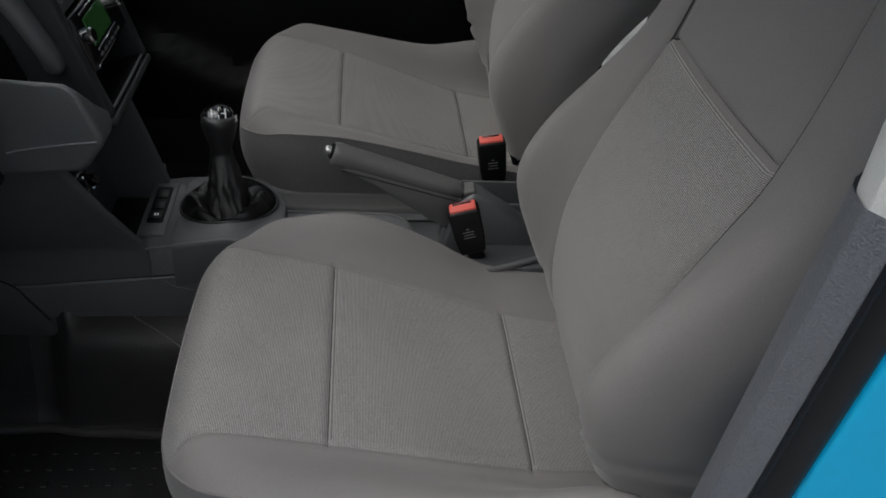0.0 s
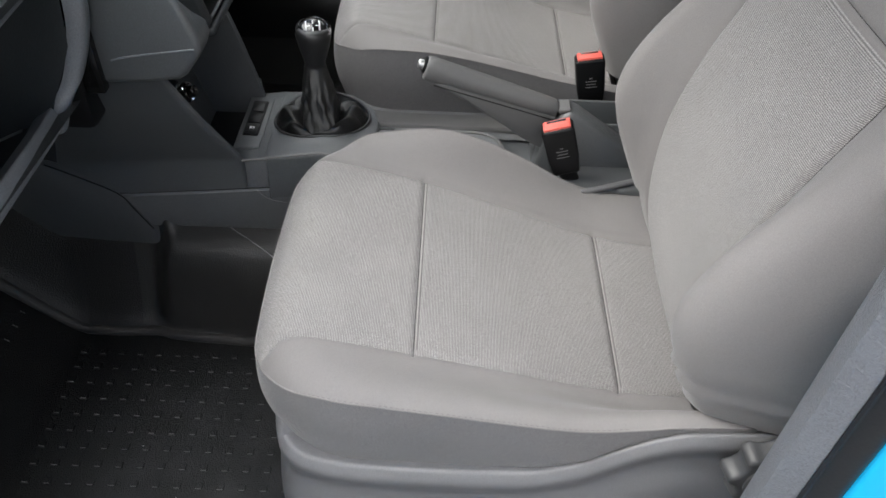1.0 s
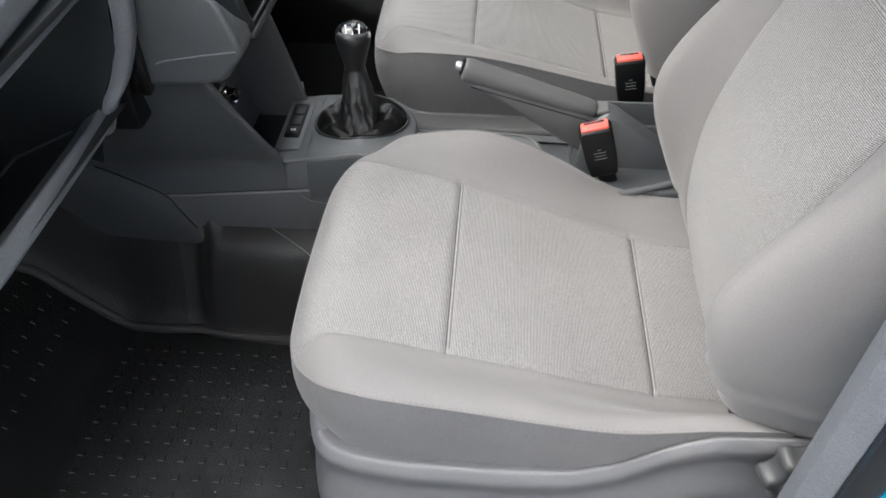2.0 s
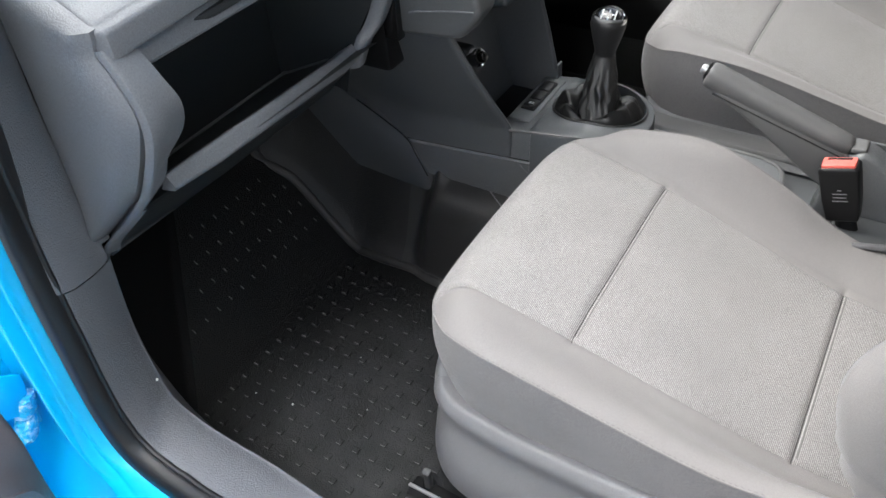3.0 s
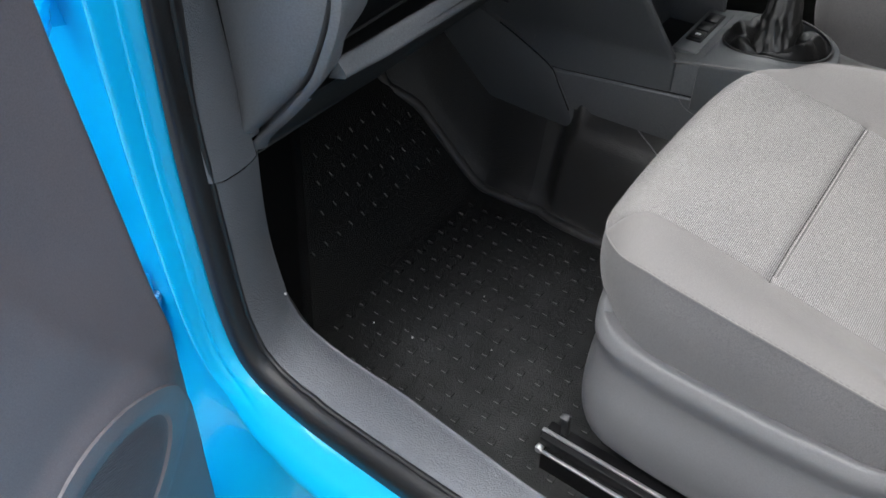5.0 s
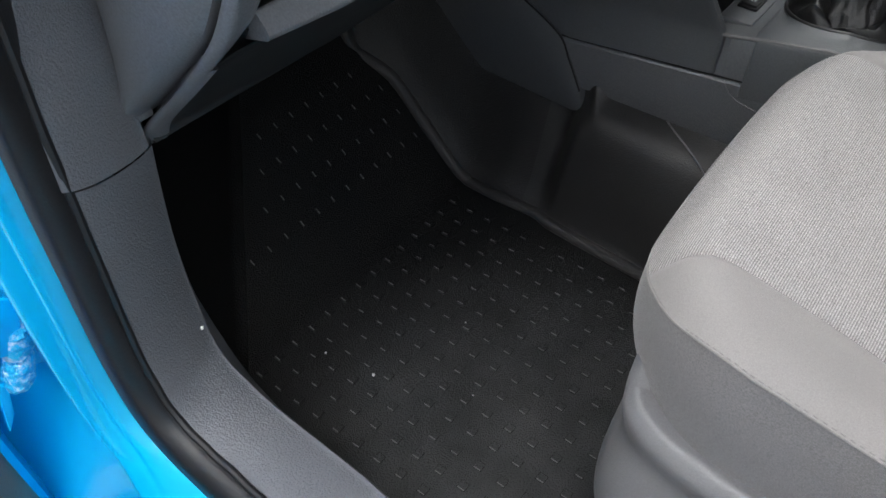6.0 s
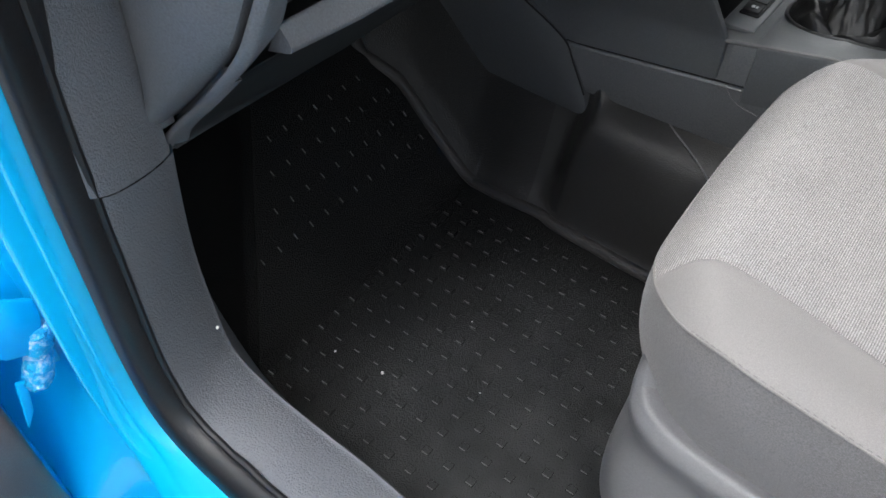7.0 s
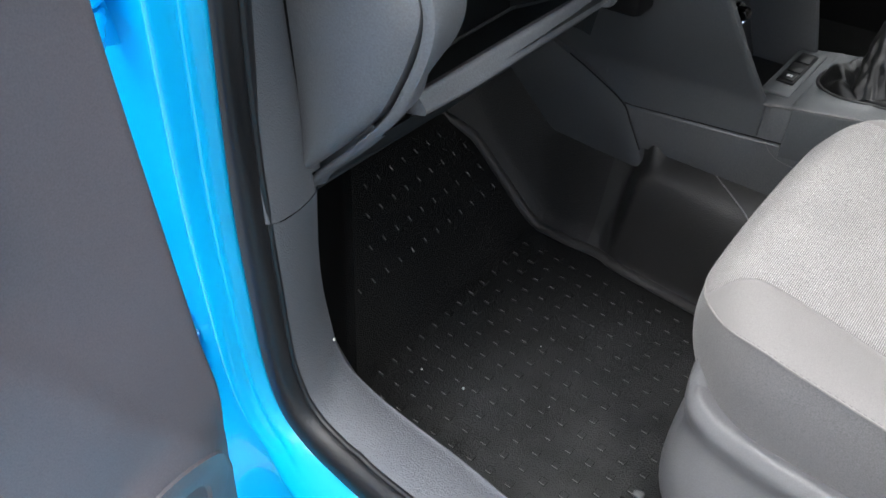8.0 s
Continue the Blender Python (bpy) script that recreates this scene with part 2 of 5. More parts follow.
def prism(outline, depth, place, bevel=0.003, segments=2):
    """An outline of (u, v), given the way (u, v, d) -> point, extruded from d = 0 to depth, edges rounded."""
    bm = bmesh.new()
    a = [bm.verts.new(place(u, v, 0)) for u, v in outline]
    b = [bm.verts.new(place(u, v, depth)) for u, v in outline]
    n = len(a)
    bm.faces.new(a)
    bm.faces.new(b[::-1])
    for i in range(n):
        bm.faces.new((a[i], b[i], b[(i + 1) % n], a[(i + 1) % n]))
    bmesh.ops.recalc_face_normals(bm, faces=bm.faces[:])
    if bevel:
        sharp = [e for e in bm.edges if e.calc_face_angle(0) > 0.6]
        bmesh.ops.bevel(bm, geom=sharp, offset=bevel, segments=segments, affect="EDGES", profile=0.5)
    return bm


def tube(path, radius, sides=8, squash=1.0):
    """A round bar along a path; radius may be a number or a list."""
    rows = []
    pts = [Vector(p[:3]) for p in path]
    side = None
    for i, p in enumerate(pts):
        d = (pts[min(i + 1, len(pts) - 1)] - pts[max(i - 1, 0)]).normalized()
        up = V(0, 0, 1) if abs(d.z) < 0.9 else V(0, 1, 0)
        u = d.cross(up).normalized() if side is None else (side - d * side.dot(d)).normalized()
        side = u
        w = u.cross(d)
        r = radius[i] if isinstance(radius, (list, tuple)) else radius
        rows.append([p + u * r * math.cos(2 * math.pi * k / sides) + w * r * squash * math.sin(2 * math.pi * k / sides)
                     for k in range(sides)])
    return grid(rows, closed=True, caps=True)


def turned(profile, base, axis, sides=24):
    """A turned body: profile of (radius, height) about an axis from base."""
    d = Vector(axis).normalized()
    u = d.cross(V(0, 1, 0) if abs(d.y) < 0.9 else V(1, 0, 0)).normalized()
    w = d.cross(u)
    rows = [[Vector(base) + d * h + (u * math.cos(2 * math.pi * k / sides) + w * math.sin(2 * math.pi * k / sides)) * r
             for k in range(sides)] for r, h in profile]
    return grid(rows, closed=True, caps=True, flip=False)


def merged(*bms):
    """Several bodies of one part in one mesh."""
    out = bmesh.new()
    for b in bms:
        me = bpy.data.meshes.new("piece")
        b.to_mesh(me)
        b.free()
        out.from_mesh(me)
        bpy.data.meshes.remove(me)
    return out


def lerp_table(table, x):
    return float(np.interp(x, [a for a, _ in table], [b for _, b in table]))


def smooth_table(table, per=10):
    c = curve_through(table, per)
    return [(float(a[0]), float(a[1])) for a in c]


def clamp(x, a, b):
    return max(a, min(b, x))


def lines_with_seams(stops, seams, step):
    """Grid lines between the stops, closer at the seams."""
    out = set()
    for a, b in zip(stops, stops[1:]):
        n = max(1, math.ceil((b - a) / step))
        for k in range(n + 1):
            out.add(round(a + (b - a) * k / n, 5))
    for s in seams:
        out = {v for v in out if abs(v - s) > 0.011}
        for d in (-0.011, -0.0065, -0.003, 0.0, 0.003, 0.0065, 0.011):
            out.add(round(s + d, 5))
    return sorted(out)


# ---------------------------------------------------------------- seats
SPINE = smooth_table([(-0.18, 0.362), (-0.13, 0.366), (-0.08, 0.358), (0.0, 0.338), (0.12, 0.300), (0.235, 0.265), (0.36, 0.25)])
BACK = smooth_table([(0.20, 0.345), (0.245, 0.324), (0.30, 0.306), (0.37, 0.295), (0.46, 0.297), (0.55, 0.320), (0.62, 0.348),
                     (0.68, 0.372), (0.80, 0.398), (1.0, 0.430)])
SEAM_HALF = 0.150
SEAM = smooth_table([(-0.175, 0.172), (-0.152, 0.163), (-0.138, 0.157), (-0.11, 0.151), (0.0, 0.147), (0.12, 0.140), (0.235, 0.132), (0.345, 0.126)])
OUTER_RIM = smooth_table([(-0.18, 0.352), (-0.14, 0.360), (-0.09, 0.364), (0.01, 0.350), (0.16, 0.328), (0.232, 0.3335), (0.27, 0.340), (0.36, 0.345)])
INNER_RIM = smooth_table([(-0.18, 0.336), (-0.13, 0.346), (-0.07, 0.356), (0.01, 0.366), (0.07, 0.353), (0.14, 0.320), (0.21, 0.280), (0.28, 0.264), (0.36, 0.26)])
FAR_RIM = smooth_table([(-0.18, 0.358), (-0.13, 0.361), (-0.06, 0.362), (0.0, 0.359), (0.062, 0.349), (0.149, 0.330), (0.217, 0.315), (0.36, 0.29)])
MID = 0.655


def cushion_point(x, u, over, far):
    """A point of the cushion cover. x, u: place on the top, the long seams at u = +-SEAM_HALF; over: metres down the side wall."""
    x0, x1, hy, r = -0.165, 0.345, 0.2275, 0.105
    seam = lerp_table(SEAM, x)
    dy = u * seam / SEAM_HALF if abs(u) < SEAM_HALF else math.copysign(seam + (abs(u) - SEAM_HALF) / (hy - SEAM_HALF) * (hy - seam), u)
    xc, hx = (x0 + x1) / 2, (x1 - x0) / 2
    a, b = clamp((x - xc) / hx, -1, 1), clamp(dy / hy, -1, 1)
    m = max(abs(a), abs(b), 1e-6)
    ex, ey = a / m * hx, b / m * hy
    ix, iy = clamp(ex, -(hx - r), hx - r), clamp(ey, -(hy - r), hy - r)
    if ex > 0:
        ix, iy = ex, ey
    d = math.hypot(ex - ix, ey - iy)
    if d > r:
        bx, by = ix + (ex - ix) / d * r, iy + (ey - iy) / d * r
    else:
        bx, by = ex, ey
    w = m ** 7
    px, py = (1 - w) * a * hx + w * bx * m, (1 - w) * b * hy + w * by * m
    X = px + xc - 0.012 * (1 - b * b) * clamp(-a * 2.5 - 1.5, 0, 1)
    corner = clamp((abs(b) * hy - 0.13) / 0.08, 0, 1)
    corner = corner * corner * (3 - 2 * corner)
    ahead = clamp((-0.075 - (bx + xc)) / 0.085, 0, 1)
    ahead = ahead * ahead * (3 - 2 * ahead)
    qx, qy = -px - (hx - r), abs(py) - (hy - r)
    inward = r - math.hypot(max(qx, 0), max(qy, 0)) - min(max(qx, qy), 0)
    near_edge = clamp(1 - inward / 0.044, 0, 1) if over == 0 else 1
    drop = (0.007 + (0.031 - 0.010 * corner) * ahead) * near_edge ** 2.3
    s = clamp((abs(py) - SEAM_HALF) / 0.068, 0, 1)
    s = s * s * (3 - 2 * s)
    rim = lerp_table(OUTER_RIM if py < 0 else FAR_RIM if far else INNER_RIM, X) + (0.007 if py > 0 and not far else 0.004)
    z = lerp_table(SPINE, X) * (1 - s) + rim * s - drop
    inside = clamp(1 - abs(py) / SEAM_HALF, 0, 1)
    z += 0.006 * min(1, inside * 3) * (1 - abs(clamp((X - 0.06) / 0.3, -1, 1)))
    for cross in (0.0, 0.235):
        if abs(u) < SEAM_HALF + 0.004:
            z -= 0.0032 * math.exp(-((X - cross) / 0.0030) ** 2)
    if over == 0 and abs(a) < 0.999:
        z -= 0.003 * math.exp(-((abs(dy) - seam) / 0.003) ** 2)
    if over > 0:
        z -= over
        n = V(bx - ix, by - iy, 0) if d > 1e-6 else V(0, math.copysign(1, b), 0)
        n = n.normalized() if n.length > 1e-6 else V(0, math.copysign(1, b), 0)
        k = n.y * n.y
        out = 0.005 * math.sin(min(1, over / 0.10) * math.pi) - k * (0.0 if far else 0.06) * over - (1 - k) * 0.020 * (over / 0.13) ** 2
        X, py = X + n.x * out, py + n.y * out
    return X, py, z


def build_seat(name, side, label):
    """side 1: the seat beside the open door; -1: its mirror image across the tunnel."""
    flip = side < 0
    yc = MID if side > 0 else 1.99 - MID
    seat = thing(name, label, "car seat", "front seats", at=(0.1, yc, 0))

    def own(bm, part_name, mat, parent=seat, lab="", angle=50):
        bm.transform(Matrix.Translation((-0.1, -yc, 0)))
        if flip:
            bmesh.ops.reverse_faces(bm, faces=bm.faces[:])
        return part(part_name, bm, mat, parent, lab, angle)

    def P(x, dy, z):
        return V(x, yc + side * dy, z)

    # the cushion cover, cut along its seams
    xs = lines_with_seams([-0.165, 0.345], [0.0, 0.235], 0.009)
    ys = lines_with_seams([-0.2275, 0.2275], [-SEAM_HALF, SEAM_HALF], 0.009)
    walls = [0.012 * k for k in range(1, 11)]
    A = [(xs[0], w) for w in walls[::-1]] + [(x, 0) for x in xs]
    B = [(ys[0], w) for w in walls[::-1]] + [(y, 0) for y in ys] + [(ys[-1], w) for w in walls]
    pts = [[P(*cushion_point(x, y, max(wa, wb), flip)) for y, wb in B] for x, wa in A]
    panels = {}
    for i in range(len(A) - 1):
        for j in range(len(B) - 1):
            x, y = (A[i][0] + A[i + 1][0]) / 2, (B[j][0] + B[j + 1][0]) / 2
            down = max(A[i][1], A[i + 1][1], B[j][1], B[j + 1][1])
            if abs(y) < SEAM_HALF and down > 0:
                key = "front_valance"
            elif abs(y) < SEAM_HALF:
                key = "front_panel" if x < 0 else "centre_panel" if x < 0.235 else "rear_panel"
            else:
                key = ("outer" if y < 0 else "inner") + ("_valance" if down > 0 else "_bolster")
            panels.setdefault(key, []).append((i, j))
    for key, cells in panels.items():
        bm = bmesh.new()
        vs = {}
        for i, j in cells:
            f = []
            for c in ((i, j), (i + 1, j), (i + 1, j + 1), (i, j + 1)):
                if c not in vs:
                    vs[c] = bm.verts.new(pts[c[0]][c[1]])
                f.append(vs[c])
            bm.faces.new(f)
        bmesh.ops.remove_doubles(bm, verts=bm.verts[:], dist=1e-5)
        bmesh.ops.dissolve_degenerate(bm, edges=bm.edges[:], dist=1e-5)
        own(bm, key, CLOTH if "panel" in key else FELT if "valance" in key else PLAIN, lab="" if "panel" in key else "felted grey cloth, darkened for shade" if "valance" in key else "smooth grey cloth", angle=180)
    # piping along the rim of the bolsters
    for s, nm in ((-1, "outer_piping"), (1, "inner_piping")):
        line = [cushion_point(-0.165, s * 0.2275 * k / 36, 0, flip) for k in range(37)]
        line += [cushion_point(-0.165 + (0.453 if s < 0 else 0.383) * k / 60, s * 0.2275, 0, flip) for k in range(1, 61)]
        own(tube([P(*q) for q in line], 0.0011, 6), nm, PLAIN, lab="thin raised piping seam")
        # seam under the piping, darker thread painting the piping's shadow line
        own(tube([P(*q) + V(0, side * s * 0.0004, -0.0013) for q in line], 0.0005, 5), "seam", THREAD)
    # stitches
    dashes = []
    for k in range(62):
        x = -0.125 + 0.0056 * k
        dashes.append(tube([P(*cushion_point(x, -0.2264, 0, flip)) + V(0, 0, 0.0006), P(*cushion_point(x + 0.0030, -0.2264, 0, flip)) + V(0, 0, 0.0004)], 0.0005, 4))
    own(merged(*dashes), "edge_stitching", THREAD)
    for seam_x, nm in ((0.0035, "stitching"), (0.2385, "stitching")):
        line = [P(*cushion_point(seam_x, -SEAM_HALF + 0.006 + k * (2 * SEAM_HALF - 0.012) / 60, 0, flip)) + V(0, 0, 0.0003)
                for k in range(61)]
        own(tube(line, 0.0007, 5), nm, THREAD)
    for line in ([(0.0, -SEAM_HALF + 2 * SEAM_HALF * k / 40) for k in range(41)], [(0.235, -SEAM_HALF + 2 * SEAM_HALF * k / 40) for k in range(41)],
                 [(-0.15 + 0.46 * k / 60, -SEAM_HALF) for k in range(61)], [(-0.15 + 0.46 * k / 60, SEAM_HALF) for k in range(61)]):
        own(tube([P(*cushion_point(a, b, 0, flip)) for a, b in line], 0.0009 if abs(line[0][1] - line[-1][1]) > 0.1 else 0.0003, 5), "seam", GROOVE if abs(line[0][1] - line[-1][1]) > 0.1 else THREAD)
    # pan under the cushion
    own(box(-0.10, yc - 0.18, 0.10, 0.36, yc + 0.18, 0.245, 0.02), "seat_pan", DARK)

    # backrest
    zs = lines_with_seams([0.21, 0.96], [0.68], 0.012)
    bs = lines_with_seams([-0.228, 0.228], [-0.140, 0.140], 0.010)
    deep = [0.010 * k for k in range(1, 12)]

    def back_point(z, dy, over):
        hy, seam = 0.228, 0.140
        x = lerp_table(BACK, z)
        s = clamp((abs(dy) - seam) / 0.055, 0, 1)
        s = s * s * (3 - 2 * s)
        bol = 0.061 * math.exp(-((z - 0.485) / 0.135) ** 2)
        x -= bol * s
        narrow = 0.03 * clamp((z - 0.62) / 0.3, 0, 1) ** 2
        rr = 0.050
        edge = hy - abs(dy)
        k = clamp(1 - edge / rr, 0, 1)
        x += rr * (1 - math.sqrt(max(0, 1 - k * k))) * 0.9
        top = clamp(1 - (0.96 - z) / 0.06, 0, 1)
        x += 0.06 * (1 - math.sqrt(max(0, 1 - top * top)))
        low = clamp(1 - (z - 0.21) / 0.05, 0, 1)
        x += 0.04 * low * low
        y = dy * (1 - narrow / hy)
        x += 0.006 * math.exp(-((abs(dy) - seam) / 0.004) ** 2)
        if abs(dy) < seam:
            x += 0.007 * math.exp(-((z - 0.682) / 0.0035) ** 2)
            if z > 0.68:
                x += 0.007
            x -= 0.006 * (1 - (dy / seam) ** 2)
        if dy < -0.15:
            lowness = math.exp(-((z - 0.378) / 0.030) ** 2)
            x += 0.006 * lowness * math.sin(z * 210 + dy * 22)
            y += math.copysign(0.005, dy) * lowness * math.sin(z * 230 + 1.2) * clamp((abs(dy) - 0.17) / 0.04, 0, 1)
            y += 0.022 * clamp((0.362 - z) / 0.045, 0, 1) ** 2
        if over:
            x += over
            y += math.copysign((0.012 if dy < 0 else -0.02) * math.sin(min(1, over / 0.09) * math.pi * (0.8 if dy < 0 else 0.5)) + 0.003 * math.exp(-((z - 0.36) / 0.03) ** 2)
                               * math.sin(z * 230 + over * 40), dy)
        return x, y, z

    Bb = [(bs[0], w) for w in deep[::-1]] + [(y, 0) for y in bs] + [(bs[-1], w) for w in deep]
    pts = [[P(*back_point(z, y, w)) for y, w in Bb] for z in zs]
    panels = {}
    for i in range(len(zs) - 1):
        for j in range(len(Bb) - 1):
            z, y = (zs[i] + zs[i + 1]) / 2, (Bb[j][0] + Bb[j + 1][0]) / 2
            if abs(y) < 0.140:
                key = "back_panel" if z < 0.68 else "shoulder_panel"
            else:
                key = "outer_back_bolster" if y < 0 else "inner_back_bolster"
                if z < 0.318 and abs(y) > 0.17:
                    continue
            panels.setdefault(key, []).append((i, j))
    for key, cells in panels.items():
        bm = bmesh.new()
        vs = {}
        for i, j in cells:
            f = []
            for c in ((i, j), (i + 1, j), (i + 1, j + 1), (i, j + 1)):
                if c not in vs:
                    vs[c] = bm.verts.new(pts[c[0]][c[1]])
                f.append(vs[c])
            bm.faces.new(f)
        own(bm, key, CLOTH_BACK if key == "back_panel" else PLAIN, lab="" if key == "back_panel" else "smooth grey cloth", angle=180)
    for line in ([(0.682, -0.14 + 0.28 * k / 40) for k in range(41)], [(0.26 + 0.66 * k / 60, -0.14) for k in range(61)],
                 [(0.26 + 0.66 * k / 60, 0.14) for k in range(61)]):
        own(tube([P(*back_point(a, b, 0)) for a, b in line], 0.0013, 5), "back_seam", GROOVE)
    rows = []
    for z in np.linspace(0.33, 0.95, 14):
        xb = lerp_table(BACK, z) + 0.075
        rows.append([P(xb + (0.02 if k in (0, 6) else 0.045 if 0 < k < 6 else 0), 0.150 * (k / 3 - 1), z) for k in range(7)])
    own(grid(rows, flip=True), "back_shell", DARK)

    # plastic side shield, wrapping round the front corner
    def shield(outer, nm):
        s = -1 if outer else 1
        plan = curve_through([(-0.118, -0.10), (-0.140, -0.15), (-0.142, -0.195), (-0.118, -0.222), (-0.06, -0.232), (0.05, -0.235),
                              (0.16, -0.236), (0.26, -0.237), (0.36, -0.237), (0.46, -0.234)], 7)
        top = [(-0.15, 0.252), (-0.142, 0.252), (-0.118, 0.250), (-0.09, 0.248), (-0.04, 0.246), (0.06, 0.246), (0.136, 0.252),
               (0.185, 0.275), (0.214, 0.301), (0.243, 0.322), (0.275, 0.336), (0.30, 0.338), (0.36, 0.342), (0.46, 0.346)]
        rows = []
        for k, q in enumerate(plan):
            x, y = q
            a, b = plan[max(0, k - 1)], plan[min(len(plan) - 1, k + 1)]
            n = V(b[1] - a[1], -(b[0] - a[0]), 0).normalized()
            zt = lerp_table(top, x)
            if not outer:
                zt = min(zt, 0.245)
            elif k < 15:
                zt += 0.040 * clamp((15 - k) / 5, 0, 1)
            zb = 0.055
            h = zt - zb
            ledge = clamp((x - 0.12) / 0.1, 0, 1)
            prof = [(-0.040, zt - 0.030 * ledge - 0.004), (-0.013, zt - 0.010 * ledge), (-0.004, zt - 0.001 * ledge + 0.001), (0.001, zt - 0.004), (0.005, zt - 0.013), (0.003, zt - 0.026),
                    (-0.001, zt - 0.042), (0.001, zt - 0.062), (0.008, zt - 0.090 if h > 0.12 else zt - h * 0.6),
                    (0.011, zb + h * 0.38), (0.009, zb + h * 0.22), (0.002, zb + h * 0.08), (-0.008, zb), (-0.02, zb - 0.002)]
            prof = curve_through(prof, 3)
            rows.append([P(x + n.x * o, (y + n.y * o) * (-s), z) for o, z in prof])
        if outer:
            own(tube([q + V(0, 0, 0.0003) for q in rows[10][4:26]], 0.0009, 5), "shield_joint", GROOVE)
        return own(grid(rows, flip=outer), nm, SHELL, lab="smooth grey plastic side shield")

    shell = shield(True, "side_shield")
    shield(False, "inner_shield")
    # recliner wheel on the shield
    hub = P(0.358, -0.250, 0.318)
    hub = hub - V(0.1, yc, 0)
    axis = V(0, -side, 0)
    ring = []
    for k in range(56):
        a = 2 * math.pi * (k + 3) / 56
        r = 0.0425 + 0.0085 * clamp(1.6 * math.cos(8 * a) + 0.55, 0, 1)
        ring.append((r * math.cos(a), r * math.sin(a)))
    wheel = prism(ring, 0.024, lambda u, v, d: hub + V(u, 0, v) * (1 - 0.10 * d / 0.024) + axis * d, 0.004, 3)
    wheel_ob = part("recliner_wheel", wheel, WHEEL, seat, "dark grey ridged plastic recliner wheel")
    cap = turned([(0.032, 0.020), (0.0325, 0.0265), (0.030, 0.0285), (0.026, 0.027), (0.001, 0.0268)], hub, axis)
    part("wheel_cap", cap, WHEEL, wheel_ob, "flat round cap")
    return seat


build_seat("passenger_seat", 1, "grey cloth seat with ribbed panels beside the open door")
build_seat("driver_seat", -1, "grey cloth seat with ribbed panels across the tunnel")

# seat rail on the floor under the near seat
rail = thing("seat_rail", "black and bright steel seat runner bolted to floor", "seat rail", at=(0, 0.43, 0))
part("channel", box(-0.173, -0.030, -0.02, 0.45, 0.012, 0.022, 0.002), DARK, rail)
part("upper_runner", box(-0.178, -0.024, 0.022, 0.45, 0.006, 0.040, 0.003), DARK, rail)
for k, (y, z) in enumerate(((-0.030, 0.022), (-0.012, 0.041))):
    part("bright_edge", box(-0.174 - 0.006 * k, y - 0.0025, z - 0.002, 0.45, y + 0.0025, z + 0.002, 0.0012), STEEL, rail, "bright worn steel edge")
part("end_stop", box(-0.180, -0.032, 0.014, -0.170, -0.022, 0.026, 0.003), STEEL, rail, "bright end stop")
latch = part("latch", box(-0.160, -0.006, 0.036, -0.150, 0.004, 0.072, 0.003), KNOB, rail, "small dark latch")
part("latch_tip", box(-0.162, -0.007, 0.071, -0.150, 0.004, 0.075, 0.002), WHEEL, latch, "worn grey tip")

# ---------------------------------------------------------------- ground and shell of the van
bm = bmesh.new()
bmesh.ops.create_grid(bm, x_segments=2, y_segments=2, size=400)
bm.transform(Matrix.Translation((0, 0, -0.45)))
solo("ground", bm, ASPHALT, "grey asphalt under the van", "ground", kind="structure")

body = thing("van_body", "bright blue painted metal body of a van", "van", kind="structure")


def loft(stations, section, per=7, flip=False):
    """section(point) -> control points across; both ways smoothed."""
    path = curve_through(stations, per)
    rows = []
    for k, p in enumerate(path):
        a, b = path[max(0, k - 1)], path[min(len(path) - 1, k + 1)]
        d = b - a
        rows.append([V(*q) for q in section(p, d)])
    return grid(rows, flip=flip)


# edge of the pillar and sill trim, from the pillar down and along the sill: x, z of its outer line, x, z of its inner line
LOWER = [(-0.4825, 0.400, -0.514, 0.371), (-0.496, 0.30, -0.529, 0.29), (-0.503, 0.23, -0.536, 0.225), (-0.500, 0.165, -0.534, 0.165),
         (-0.478, 0.118, -0.524, 0.122), (-0.435, 0.095, -0.482, 0.100), (-0.37, 0.087, -0.40, 0.090), (-0.2, 0.085, -0.2, 0.085),
         (0.0, 0.085, 0.0, 0.085), (0.30, 0.085, 0.30, 0.085)]
UPPER = [(-0.377, 1.05, -0.43, 1.05), (-0.407, 0.90, -0.455, 0.90), (-0.441, 0.73, -0.489, 0.73), (-0.469, 0.58, -0.509, 0.58),
         (-0.478, 0.46, -0.513, 0.45), (-0.4826, 0.4035, -0.5136, 0.3745)]
OUT_Y, IN_Y = 0.262, 0.340


def trim_section(p, d, lift=0.0):
    ox, oz, ix, iz = p
    t = V(d[0], 0, d[1]).normalized()
    n = V(-t.z, 0, t.x)
    if n.x + n.z < 0:
        n = -n
    o, i = V(ox, OUT_Y - lift * 0.5, oz) + n * lift * 0.5, V(ix, IN_Y - lift - (1 - abs(t.z)) * (0.011 + 0.07 * clamp(ix + 0.33, 0, 0.2)), iz) + n * lift * 0.6
    bulge = (n * 0.8 + V(0, -0.6, 0)) * 0.007
    m1, m2 = o.lerp(i, 0.3) + bulge, o.lerp(i, 0.7) + bulge * 0.9
    down = 1 - abs(t.z)
    behind = V(-0.06 * (1 - down), 0.03, -0.10 * down)
    ctrl = [o - n * 0.03 + V(0, 0.006, 0), o - n * 0.006 + V(0, -0.003, 0), o + n * 0.001, m1, m2, i, i - n * 0.008 + V(0, 0.008, 0), i + behind]
    return curve_through([tuple(c) for c in ctrl], 4)


solo("sill_trim", loft(LOWER, trim_section), TRIM, "dark grey grained plastic trim along the door sill", "trim", kind="structure")
